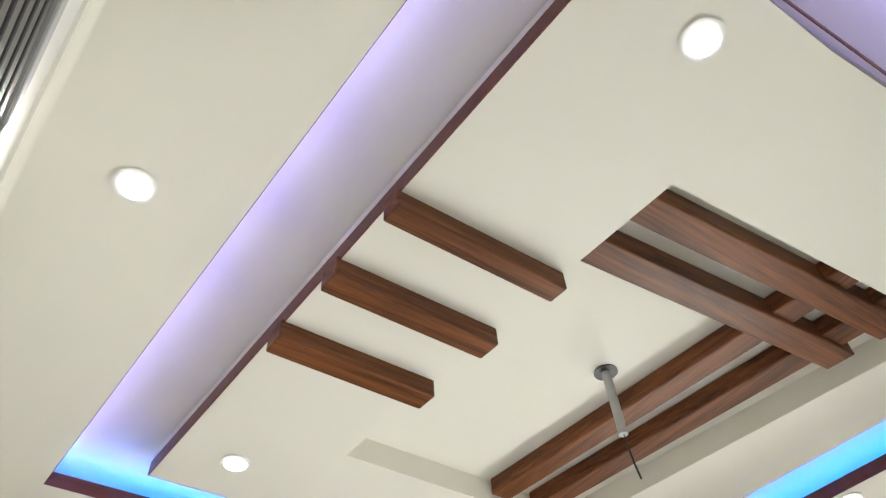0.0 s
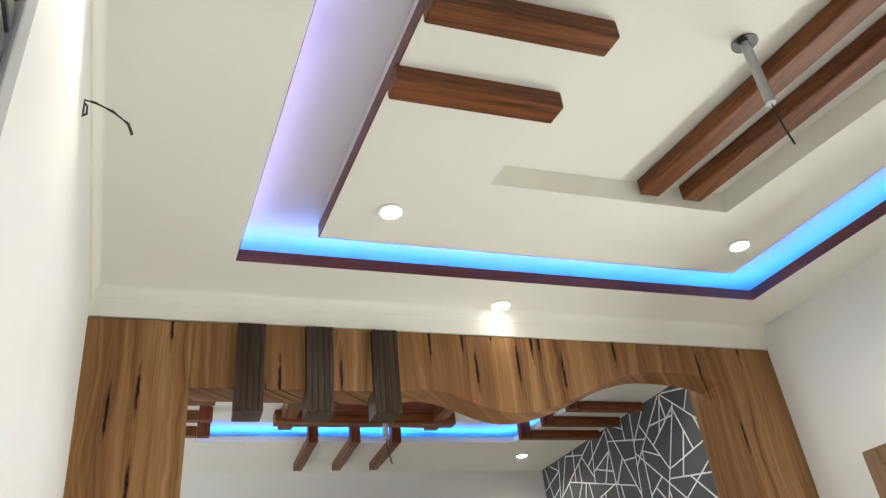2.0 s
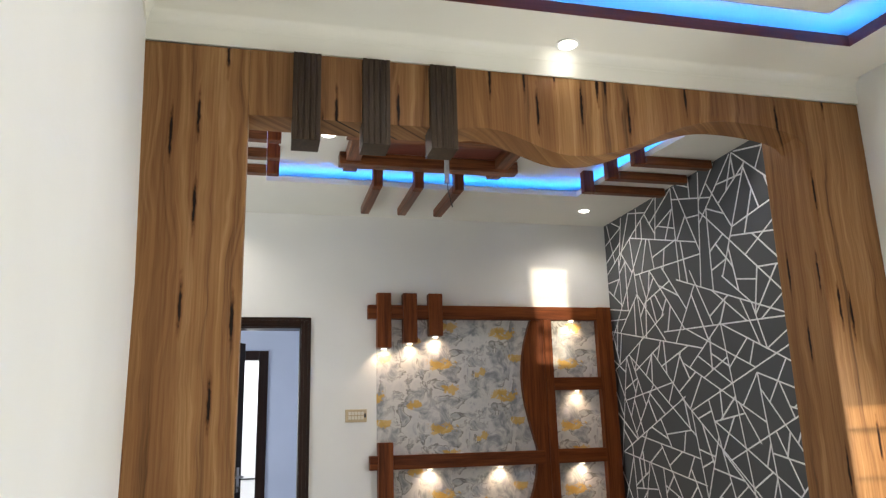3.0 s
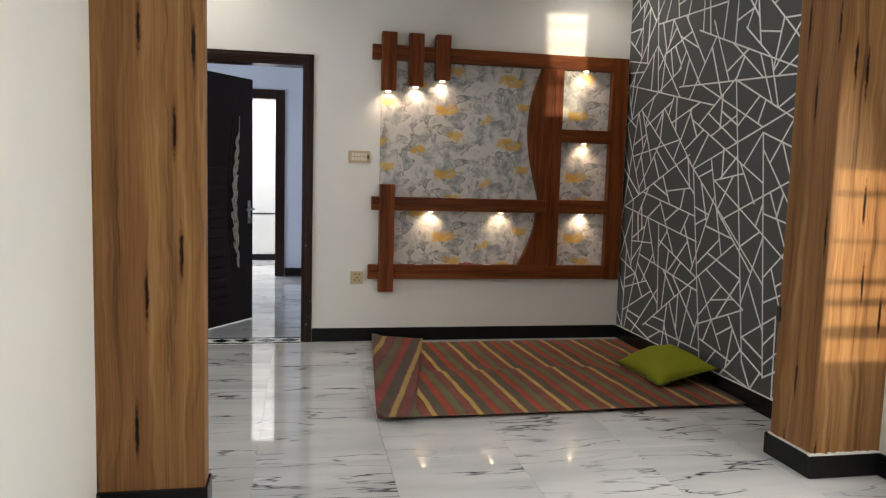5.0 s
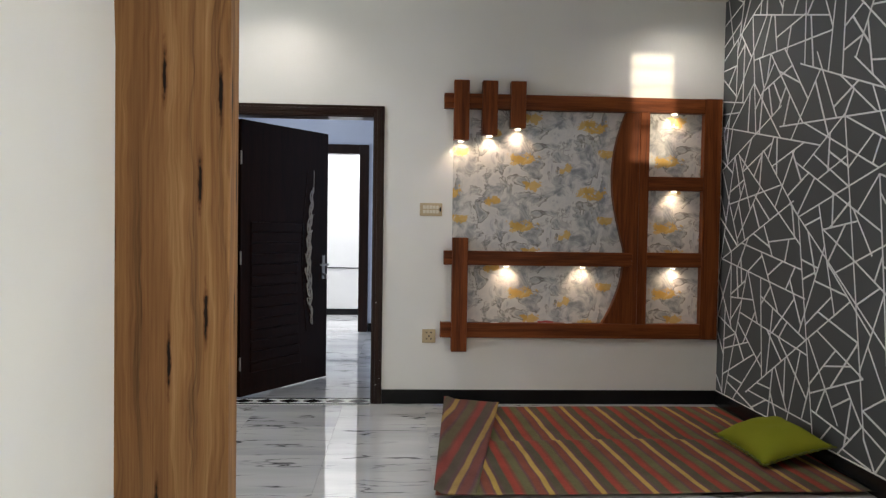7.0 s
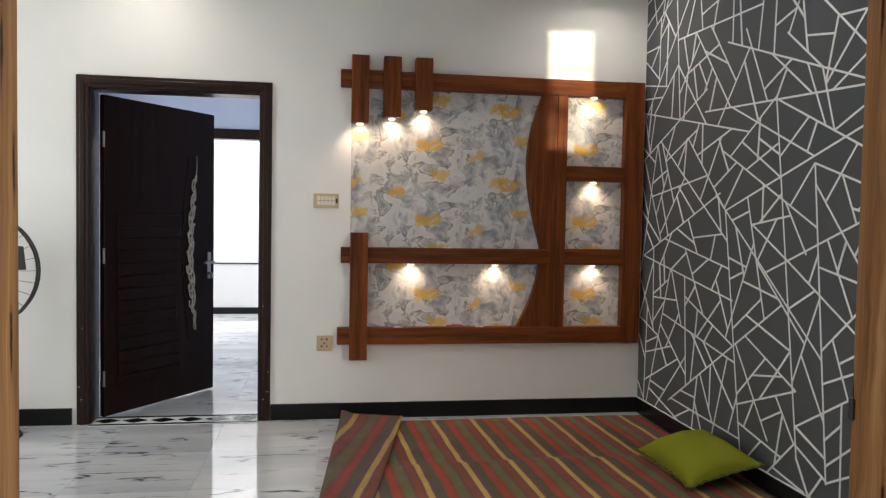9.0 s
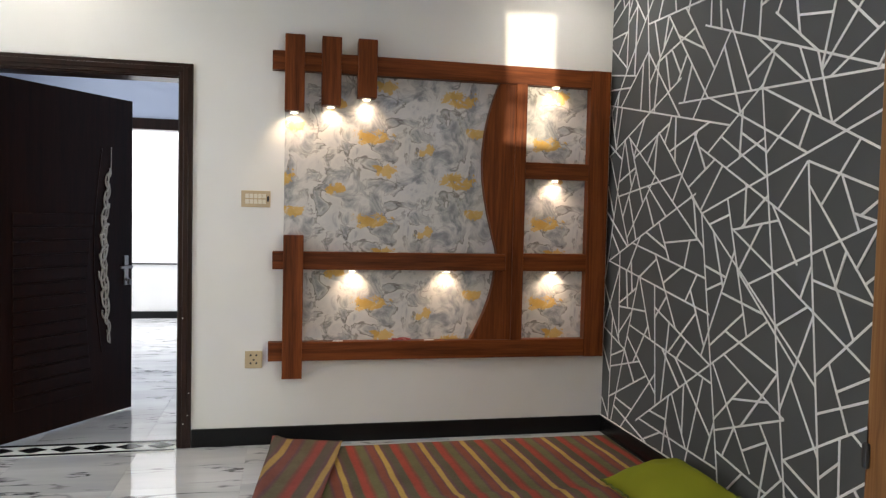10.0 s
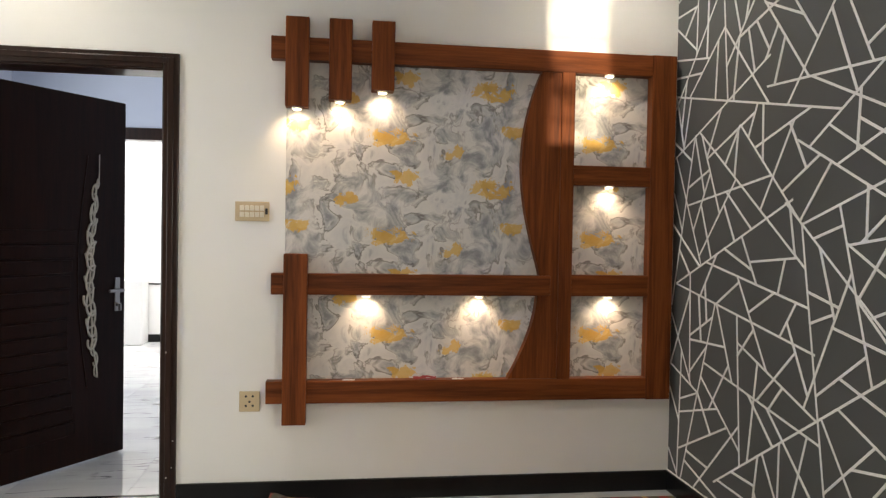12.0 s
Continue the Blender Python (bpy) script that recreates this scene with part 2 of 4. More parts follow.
M_PANEL = wood("panel_wood", (0.055, 0.0125, 0.0035), (0.225, 0.062, 0.0165), 17, "x", 0.45, 1.0, (0.36, 0.62))
M_FRAME = wood("window_frame_wood", (0.15, 0.08, 0.04), (0.36, 0.22, 0.12), 20, "z", 0.45)
M_TRIM = wood("trim_wood", (0.09, 0.022, 0.015), (0.19, 0.05, 0.032), 20, "x", 0.4)
M_SLAT = wood("slat_wood", (0.018, 0.011, 0.007), (0.075, 0.05, 0.032), 60, "z", 0.5)
M_DOOR = wood("door_wood", (0.004, 0.0016, 0.0011), (0.019, 0.006, 0.0035), 25, "z", 0.36)
M_DOORFRAME = wood("door_frame_wood", (0.006, 0.003, 0.0022), (0.034, 0.013, 0.008), 25, "z", 0.3)
M_BASE = paint("black_skirting", (0.012, 0.012, 0.013), 0.25, 0.3)
M_TILE = marble()
M_GROUT = paint("grout", (0.52, 0.52, 0.51), 0.7)
M_PAPER = wallpaper()
M_CLOTH = striped_cloth("striped_cloth", 0.05, 0.259, 9.95, 0.27)
M_CLOTH_BACK = striped_cloth("striped_cloth_back", -0.258, -0.31, -3.225, 0.48)
M_PILLOW = paint("lime_cloth", (0.24, 0.25, 0.02), 0.85, 0.2)
M_PILLOW_EDGE = paint("lime_piping", (0.12, 0.13, 0.015), 0.9, 0.2)
M_CREAM = paint("cream_plastic", (0.56, 0.44, 0.28), 0.35)
M_ROCKER = paint("ivory_plastic", (0.76, 0.70, 0.58), 0.35)
M_WHITE = paint("white_plastic", (0.78, 0.78, 0.76), 0.4)
M_BLACK = paint("black_plastic", (0.02, 0.02, 0.022), 0.4)
M_CHROME = material("brushed_steel", (0.34, 0.32, 0.30), 0.35, 1.0)[0]
M_PIPE = paint("grey_pipe", (0.42, 0.42, 0.42), 0.5, 0.15)
M_SILVER = material("silver_paint", (0.44, 0.41, 0.36), 0.5, 0.35)[0]
M_BARK = paint("bark", (0.14, 0.10, 0.07), 0.9, 0.4)
M_LEAF = paint("leaf_green", (0.06, 0.10, 0.03), 0.6, 0.4)
M_LED = glow("blue_led", (0.015, 0.215, 1.0), 31)
M_LED_WEAK = glow("violet_led", (0.32, 0.27, 1.0), 20)
M_LAMP = glow("lamp_white", (1.0, 0.96, 0.88), 14)
M_WARM = glow("lamp_warm", (1.0, 0.80, 0.52), 22)

for m, gloss in ((M_DOOR, 0.12), (M_DOORFRAME, 0.3), (M_ZEB, 0.2), (M_PANEL, 0.15), (M_BEAM_Z, 0.15), (M_BASE, 0.18), (M_BEAM, 0.25), (M_BEAM_Y, 0.25), (M_SLAT, 0.2), (M_GREY, 0.25), (M_CLOTH, 0.05), (M_CLOTH_BACK, 0.05), (M_PILLOW, 0.1), (M_PAPER, 0.25)):
    m.node_tree.nodes["Principled BSDF"].inputs["Specular IOR Level"].default_value = gloss

# ---- mesh helpers ----
BASE = {}


def box(bm, x0, x1, y0, y1, z0, z1, bevel=0.0):
    made = bmesh.ops.create_cube(bm, size=1.0, matrix=Matrix.Translation(((x0 + x1) / 2, (y0 + y1) / 2, (z0 + z1) / 2)) @ Matrix.Diagonal((x1 - x0, y1 - y0, z1 - z0, 1)))
    if bevel:
        edges = list({e for v in made["verts"] for e in v.link_edges})
        bmesh.ops.bevel(bm, geom=edges, offset=bevel, segments=2, profile=0.5, affect="EDGES")


def boxed(*args, bevel=0.0):
    bm = bmesh.new()
    box(bm, *args, bevel=bevel)
    return bm


def cylinder(bm, centre, r, depth, axis="z", segments=24, r2=None):
    turn = {"z": Matrix(), "x": Matrix.Rotation(radians(90), 4, "Y"), "y": Matrix.Rotation(radians(90), 4, "X")}[axis]
    bmesh.ops.create_cone(bm, cap_ends=True, segments=segments, radius1=r, radius2=r if r2 is None else r2, depth=depth, matrix=Matrix.Translation(centre) @ turn)


def outline(bm, points, d0, d1, plane="xz"):
    """A flat shape of points, drawn out from d0 to d1 across its plane."""
    def at(p, d):
        return (p[0], d, p[1]) if plane == "xz" else (d, p[0], p[1]) if plane == "yz" else (p[0], p[1], d)
    a = [bm.verts.new(at(p, d0)) for p in points]
    b = [bm.verts.new(at(p, d1)) for p in points]
    bm.faces.new(a)
    bm.faces.new(b[::-1])
    n = len(points)
    for i in range(n):
        bm.faces.new((a[i], b[i], b[(i + 1) % n], a[(i + 1) % n]))
    bmesh.ops.recalc_face_normals(bm, faces=bm.faces[:])


def tube(bm, points, r, sides=6):
    """A round wire along points."""
    rings = []
    for i, p in enumerate(points):
        d = (Vector(points[min(i + 1, len(points) - 1)]) - Vector(points[max(i - 1, 0)])).normalized()
        u = d.orthogonal().normalized()
        w = d.cross(u)
        rings.append([bm.verts.new(Vector(p) + r * (math.cos(k * math.tau / sides) * u + math.sin(k * math.tau / sides) * w)) for k in range(sides)])
    for a, b in zip(rings, rings[1:]):
        o = min(range(sides), key=lambda s: (a[0].co - b[s].co).length)
        for k in range(sides):
            bm.faces.new((a[k], a[(k + 1) % sides], b[(k + 1 + o) % sides], b[(k + o) % sides]))
    bm.faces.new(rings[0][::-1])
    bm.faces.new(rings[-1])
    bmesh.ops.recalc_face_normals(bm, faces=bm.faces[:])


LEAN = ((0.6, 0.066), (0.95, 0.066), (1.45, 0.096), (2.1, 0.12), (2.45, 0.165), (2.7, 0.12), (2.95, 0.08), (3.2, 0.07))


def skew(bm):
    """The hall's ceiling is built out of square."""
    for v in bm.verts:
        k = float(np.interp(v.co.x, [a for a, b in LEAN], [b for a, b in LEAN]))
        if v.co.y < 1.3:
            v.co.y -= 0.08 * (min(max(v.co.x, 1.4), 2.6) - 1.6)
        v.co.x -= k * (v.co.y - 3.0)
    return bm


def part(name, bm, mat, parent, label="", smooth=False):
    base = BASE.get(parent, Vector())
    bmesh.ops.translate(bm, vec=-base, verts=bm.verts[:])
    me = bpy.data.meshes.new(name)
    bm.to_mesh(me)
    bm.free()
    me.materials.append(mat)
    if smooth:
        for p in me.polygons:
            p.use_smooth = True
    ob = new(name, me)
    ob.parent = parent
    BASE[ob] = base
    if label:
        tagged(ob, label)
    return ob


def solid(name, bm, mat, label, category="", kind="", group="", at=(0, 0, 0), smooth=False):
    """A top-level thing of one mesh."""
    bmesh.ops.translate(bm, vec=-Vector(at), verts=bm.verts[:])
    me = bpy.data.meshes.new(name)
    bm.to_mesh(me)
    bm.free()
    me.materials.append(mat)
    if smooth:
        for p in me.polygons:
            p.use_smooth = True
    ob = new(name, me)
    ob.location = at
    BASE[ob] = Vector(at)
    return tagged(ob, label, category, group, kind)


def thing(name, at, label, category, group="", kind=""):
    ob = new(name)
    ob.location = at
    ob.empty_display_size = 0.1
    BASE[ob] = Vector(at)
    return tagged(ob, label, category, group, kind)


# ---- plan ----
TVY, GEO, HALL_L, HALL_N, ARCH, ARCH_B = 6.20, 3.49, 0.12, -0.12, 3.31, 3.47
ROOM_L, TOP, RING, ROOF = -1.95, 3.155, 3.01, 3.34
DOOR = (-0.158, 0.868, 2.113)

# walls
bm = bmesh.new()
for b in ((ROOM_L - 0.15, DOOR[0] - 0.03, TVY, 6.36, 0, ROOF), (DOOR[1] + 0.03, GEO + 0.15, TVY, 6.36, 0, ROOF), (DOOR[0] - 0.03, DOOR[1] + 0.03, TVY, 6.36, DOOR[2] + 0.03, ROOF)):
    box(bm, *b)
solid("wall_north", bm, M_WALL, "white painted wall with a door opening and a wooden display panel", kind="structure")
solid("wall_east_room", boxed(GEO, GEO + 0.15, ARCH_B + 0.14, TVY, 0, ROOF), M_GREY, "dark grey painted accent wall crossed by white lines", kind="structure")
bm = bmesh.new()
for b in ((HALL_N - 0.1, 1.5, 0, ROOF), (2.9, ARCH_B + 0.14, 0, ROOF), (1.5, 2.9, 0, 0.75), (1.5, 2.9, 2.15, ROOF)):
    box(bm, GEO, GEO + 0.15, *b)
solid("wall_east_hall", bm, M_WALL, "plain white painted hall wall", kind="structure")
hall_window = thing("window_3", (GEO, 2.2, 0.75), "brown wooden window frame in the hall wall", "window", kind="structure")
for y0, y1, z0, z1 in ((2.885, 2.965, 0.68, 2.22), (1.435, 1.515, 0.68, 2.22), (1.515, 2.885, 2.135, 2.22), (1.515, 2.885, 0.68, 0.765)):
    part("frame", boxed(GEO - 0.02, GEO + 0.06, y0, y1, z0, z1, bevel=0.006), M_FRAME, hall_window)
for y0, y1, z0, z1 in ((2.845, 2.885, 0.765, 2.135), (1.515, 1.555, 0.765, 2.135), (2.18, 2.22, 0.765, 2.135)):
    part("sash", boxed(GEO + 0.01, GEO + 0.045, y0, y1, z0, z1, bevel=0.004), M_FRAME, hall_window)
leaning = bmesh.new()
outline(leaning, [(HALL_L - 0.15, 0), (HALL_L + 0.024, 0), (HALL_L + 0.028, 1.9), (HALL_L, 2.9), (HALL_L, ROOF), (HALL_L - 0.15, ROOF)], HALL_N, ARCH_B)
solid("wall_west_hall", skew(leaning), M_WALL, "plain white painted hall wall with loose wires", kind="structure")
solid("wall_south_room", boxed(ROOM_L, HALL_L - 0.17, ARCH, ARCH_B, 0, ROOF), M_WALL, "plain white wall beside the wooden arch", kind="structure")
bm = bmesh.new()
for b in ((ROOM_L - 0.15, ROOM_L, ARCH, 4.0, 0, ROOF), (ROOM_L - 0.15, ROOM_L, 5.6, TVY, 0, ROOF), (ROOM_L - 0.15, ROOM_L, 4.0, 5.6, 0, 0.6), (ROOM_L - 0.15, ROOM_L, 4.0, 5.6, 2.3, ROOF)):
    box(bm, *b)
solid("wall_west_room", bm, M_WALL, "white wall with a wide window opening", kind="structure")
# hall's unseen outer wall: an added lamp opening, a narrow side light and a high ventilator
bm = bmesh.new()
for x0, x1, z0, z1 in ((-0.1, 0.6, 0, ROOF), (0.6, 2.2, 0, 0.8), (0.6, 2.2, 2.2, ROOF), (2.2, 2.45, 0, ROOF), (2.45, 2.77, 0, 2.0), (2.45, 2.77, 2.81, ROOF),
                       (2.77, 2.968, 0, ROOF), (2.968, 3.31, 0, 0.63), (2.968, 3.31, 1.49, ROOF), (3.31, GEO, 0, ROOF)):
    box(bm, x0, x1, HALL_N - 0.1, HALL_N, z0, z1)
solid("wall_south_hall", bm, M_WALL, "unseen white outer wall with an added lamp opening, a side light and a ventilator", kind="structure")
side_light = thing("window_1", (3.14, HALL_N - 0.07, 0.63), "dark metal bars in the narrow side light", "window", kind="structure")
for z, h in ((1.385, 0.024), (1.175, 0.014), (0.995, 0.03), (0.90, 0.038), (0.765, 0.06)):
    part("bar", boxed(2.968, 3.31, HALL_N - 0.08, HALL_N - 0.06, z - h / 2, z + h / 2), M_BLACK, side_light)
ventilator = thing("window_2", (2.61, HALL_N - 0.07, 2.0), "thin dark metal bars in the high ventilator", "window", kind="structure")
for k in range(5):
    part("bar", boxed(2.45, 2.77, HALL_N - 0.076, HALL_N - 0.064, 2.11 + k * 0.15, 2.122 + k * 0.15), M_BLACK, ventilator)

# Unseen wall, added to stop the low sun entering the front opening.
solid("wall_sun_block", boxed(-2.5, 2.2, -3.2, -3.0, 0, 4.5), M_WALL, "unseen plain white wall added to keep the sun out of the front opening", kind="structure")

# ceilings
bm = bmesh.new()
X0, X1, Y0, Y1 = 0.64, 3.19, 0.22, 3.0
for b in ((HALL_L - 0.1, X0, HALL_N, ARCH_B - 0.01), (X1, GEO, HALL_N, ARCH_B - 0.01), (X0, X1, HALL_N, Y0), (X0, X1, Y1, ARCH_B - 0.01)):
    box(bm, *b, RING, RING + 0.04)
solid("ceiling_hall", skew(bm), M_CEIL, "cream false ceiling ring with a lit cove", kind="structure")
bm = bmesh.new()
PX0, PX1, PY0, PY1, PZ = 0.935, 2.92, 0.40, 2.825, 3.045
TX0, TX1, TY0, TY1 = 1.435, 2.455, 0.87, 2.365
for b in ((PX0, TX0, PY0, PY1, PZ, PZ + 0.1), (TX1, PX1, PY0, PY1, PZ, PZ + 0.1), (TX0, TX1, PY0, TY0, PZ, PZ + 0.1), (TX0, TX1, TY1, PY1, PZ, PZ + 0.1), (PX0 + 0.1, PX1 - 0.1, PY0 + 0.1, PY1 - 0.1, PZ + 0.1, TOP + 0.01)):
    box(bm, *b)
solid("ceiling_panel", skew(bm), M_CEIL, "cream hung ceiling panel with a sunken tray", kind="structure")
solid("ceiling_slab", skew(boxed(HALL_L - 0.1, GEO, HALL_N, ARCH_B, TOP, ROOF)), M_CEIL, "plain white slab over the hung ceiling", kind="structure")

BX0, BX1, BY0, BY1, BZ = 0.58, 2.90, 3.95, 5.41, 3.03


def lean_cove(bm, at=2.90):
    """The cove's long side by the grey wall runs slightly askew."""
    for v in bm.verts:
        if abs(v.co.x - at) < 0.013:
            v.co.x += 0.022 + 0.13 * (5.14 - v.co.y)


bm = bmesh.new()
for b in ((ROOM_L, BX0, ARCH_B, TVY), (BX1, GEO, ARCH_B, TVY), (BX0, BX1, ARCH_B, BY0), (BX0, BX1, BY1, TVY)):
    box(bm, *b, BZ, BZ + 0.04)
lean_cove(bm)
box(bm, 0.65, 2.50, 4.15, 5.03, 3.05, 3.14)
box(bm, ROOM_L, GEO, ARCH_B, TVY, 3.135, ROOF)
solid("ceiling_room", bm, M_CEIL, "white false ceiling with a blue lit cove", kind="structure")


def edging(name, x0, x1, y0, y1, z0, z1, thick, warp, label):
    """Brown edging round a rectangle, as four boards set inwards by thick."""
    t = thing(name, ((x0 + x1) / 2, (y0 + y1) / 2, z0), label, "ceiling trim", kind="structure")
    for b in ((x0, x1, y0, y0 + thick), (x0, x1, y1 - thick, y1), (x0, x0 + thick, y0 + thick, y1 - thick), (x1 - thick, x1, y0 + thick, y1 - thick)):
        bm = boxed(*b, z0, z1)
        part("edge_board", skew(bm) if warp else bm, M_TRIM, t)


edging("trim", X0 - 0.002, X1 + 0.002, Y0 - 0.002, Y1 + 0.002, RING + 0.001, RING + 0.055, 0.004, True, "dark red-brown wooden edging round the hall cove")
edging("trim", PX0 - 0.004, PX1 + 0.004, PY0 - 0.004, PY1 + 0.004, PZ + 0.001, PZ + 0.06, 0.004, True, "dark red-brown wooden edging of the hung ceiling panel")


def led_run(name, x0, x1, y0, y1, z, warp):
    t = thing(name, ((x0 + x1) / 2, (y0 + y1) / 2, z), "blue glowing light strip hidden in the ceiling cove", "light strip")
    for k, b in enumerate(((x0, x1, y0, y0 + 0.012), (x0, x1, y1 - 0.012, y1), (x0, x0 + 0.012, y0 + 0.012, y1 - 0.012), (x1 - 0.012, x1, y0 + 0.012, y1 - 0.012))):
        bm = boxed(*b, z, z + 0.006)
        if not warp:
            lean_cove(bm, BX1 + 0.045)
        part("tape", skew(bm) if warp else bm, M_LED_WEAK if k in (0, 2) else M_LED, t)


led_run("light_strip", X0 - 0.05, X1 + 0.05, Y0 - 0.05, Y1 + 0.05, RING + 0.042, True)
led_run("light_strip", BX0 - 0.05, BX1 + 0.05, BY0 - 0.05, BY1 + 0.05, BZ + 0.042, False)

# cornice along the hall
def cove(foot, reach):
    """Half section of a plaster cove: a flat band, a small step, then a hollow up to the ceiling."""
    pts = [(0.0, foot), (0.008, foot), (0.010, RING - 0.055)]
    pts += [(0.012 + reach * (1 - math.cos(a * math.pi / 16)), RING - 0.05 + 0.05 * math.sin(a * math.pi / 16)) for a in range(9)]
    return pts + [(0.0, RING)]


bm = bmesh.new()
outline(bm, [(ARCH - d, z) for d, z in cove(2.887, 0.035)], HALL_L - 0.04, GEO, "yz")
solid("cornice", bm, M_CEIL, "hollow cream plaster cornice over the wooden arch", "cornice", "structure")
bm = bmesh.new()
outline(bm, [(HALL_L + d, z) for d, z in cove(2.94, 0.02)], HALL_N, ARCH - 0.05)
solid("cornice", skew(bm), M_CEIL, "hollow cream plaster cornice on the hall wall", "cornice", "structure")

# ---- wooden arch between hall and room ----
arch = thing("wall_arch", (1.8, 3.4, 0), "zebra-grained wood veneered arch with a wavy lintel", "arch", kind="structure")
LP, RP = 0.509, 3.135


def smooth_step(u):
    return (1 - math.cos(math.pi * min(max(u, 0), 1))) / 2


def lintel(x):
    if x < 1.49:
        return 2.595 + 0.017 * smooth_step((x - 1.36) / 0.13)
    if x < 1.92:
        return 2.612 - 0.104 * smooth_step((x - 1.49) / 0.43)
    if x < 2.72:
        return 2.508 + 0.226 * smooth_step((x - 1.92) / 0.80)
    return 2.645 + 0.089 * math.sqrt(max(0.0, 1 - ((x - 2.72) / (RP - 2.72)) ** 2.2))


bm = bmesh.new()
xs = [LP] + [1.30 + i * (RP - 1.30) / 60 for i in range(61)]
outline(bm, [(LP, 2.885)] + [(x, lintel(x)) for x in xs] + [(RP, 2.885)], ARCH, ARCH_B)
part("lintel", bm, M_ZEB, arch)
part("left_pillar", boxed(HALL_L - 0.05, LP, ARCH, 3.44, 0.0, 2.885, bevel=0.006), M_ZEB, arch)
part("right_pillar", boxed(RP, GEO, ARCH, 3.61, 0.0, 2.885, bevel=0.006), M_ZEB, arch)
part("back_fill", boxed(HALL_L - 0.05, GEO, ARCH + 0.03, ARCH_B, 2.886, RING - 0.001), M_WALL, arch)
for x0 in (0.68, 0.967, 1.256):
    bm = bmesh.new()
    box(bm, x0 + 0.002, x0 + 0.114, 3.266, 3.40, 2.486, 2.868)
    for k in range(5):
        box(bm, x0 + k * 0.0242, x0 + k * 0.0242 + 0.017, 3.262, 3.266, 2.484, 2.868, bevel=0.001)
    part("slat", bm, M_SLAT, arch, "dark grooved slat")

part("edge_clip", boxed(RP - 0.014, RP + 0.002, 3.590, 3.612, 0.662, 0.738, bevel=0.006), M_BLACK, arch, "small black clip on the pillar edge")

# skirting
def skirt(*args):
    bm = bmesh.new()
    for a in args:
        box(bm, *a, 0.0, 0.105, bevel=0.004)
    return bm


solid("baseboard", skirt((ROOM_L, -0.27, TVY - 0.018, TVY)), M_BASE, "black polished skirting", kind="structure")
solid("baseboard", skirt((0.952, GEO, TVY - 0.018, TVY)), M_BASE, "black polished skirting", kind="structure")
solid("baseboard", skirt((GEO - 0.018, GEO, 3.63, TVY - 0.018)), M_BASE, "black polished skirting", kind="structure")
solid("baseboard", skirt((RP - 0.018, GEO, ARCH - 0.018, ARCH), (RP - 0.018, RP, ARCH, 3.61), (RP - 0.018, GEO - 0.018, 3.61, 3.628)), M_BASE, "black skirting round the pillar foot", kind="structure")
solid("baseboard", skirt((GEO - 0.018, GEO, HALL_N, ARCH - 0.018)), M_BASE, "black polished skirting", kind="structure")
solid("baseboard", skirt((HALL_L, LP + 0.012, ARCH - 0.014, ARCH), (LP, LP + 0.012, ARCH, 3.44)), M_BASE, "black skirting round the pillar foot", kind="structure")
solid("baseboard", skew(skirt((HALL_L + 0.033, HALL_L + 0.047, HALL_N, ARCH - 0.014))), M_BASE, "black polished skirting", kind="structure")

bm = bmesh.new()
rng = random.Random(3)
for k in range(26):
    x = RP - 0.02 + k * 0.0145
    box(bm, x, x + 0.0145, ARCH - 0.012, ARCH, 0.1045, 0.110 + rng.random() * 0.007)
for k in range(15):
    y = ARCH + k * 0.02
    box(bm, RP - 0.012, RP, y, y + 0.02, 0.1045, 0.108 + rng.random() * 0.004)
solid("trim", bm, M_WALL, "ragged white plaster edge over the pillar skirting", kind="structure")
bm = bmesh.new()
for k in range(60):
    y = 3.74 + k * 0.041
    box(bm, GEO - 0.010, GEO, y, y + 0.041, 0.1045, 0.107 + rng.random() * 0.003)
solid("trim", bm, M_WALL, "thin white plaster edge over the black skirting", kind="structure")

# ---- lines on the grey wall ----
LINES = [(6.21, 2.1, 5.03, 1.85), (5.36, 1.99, 3.75, 1.9), (5.13, 2.34, 3.75, 1.83), (5.1, 1.41, 3.8, 1.83), (5.14, 1.74, 4.33, 1.33), (4.95, 1.92, 4.36, 1.65),
         (4.67, 1.96, 3.75, 1.52), (4.36, 1.62, 3.75, 1.41), (4.72, 1.09, 3.75, 1.47), (4.66, 1.96, 4.41, 0.25), (4.35, 1.61, 4.2, 0.2), (5.1, 1.41, 4.88, 0.13),
         (5.21, 1.5, 4.31, 0.78), (6.15, 1.11, 5.0, 0.92), (5.72, 0.2, 4.56, 0.95), (4.91, 0.38, 4.43, 0.56), (4.4, 0.41, 3.75, 0.8), (4.52, 1.16, 3.8, 0.74),
         (4.25, 0.79, 3.8, 1.2), (4.33, 1.51, 3.9, 1.0), (4.3, 1.15, 3.75, 1.04), (5.56, 1.86, 5.1, 1.41), (6.15, 1.11, 5.16, 1.51), (6.19, 1.77, 5.34, 2.12)]

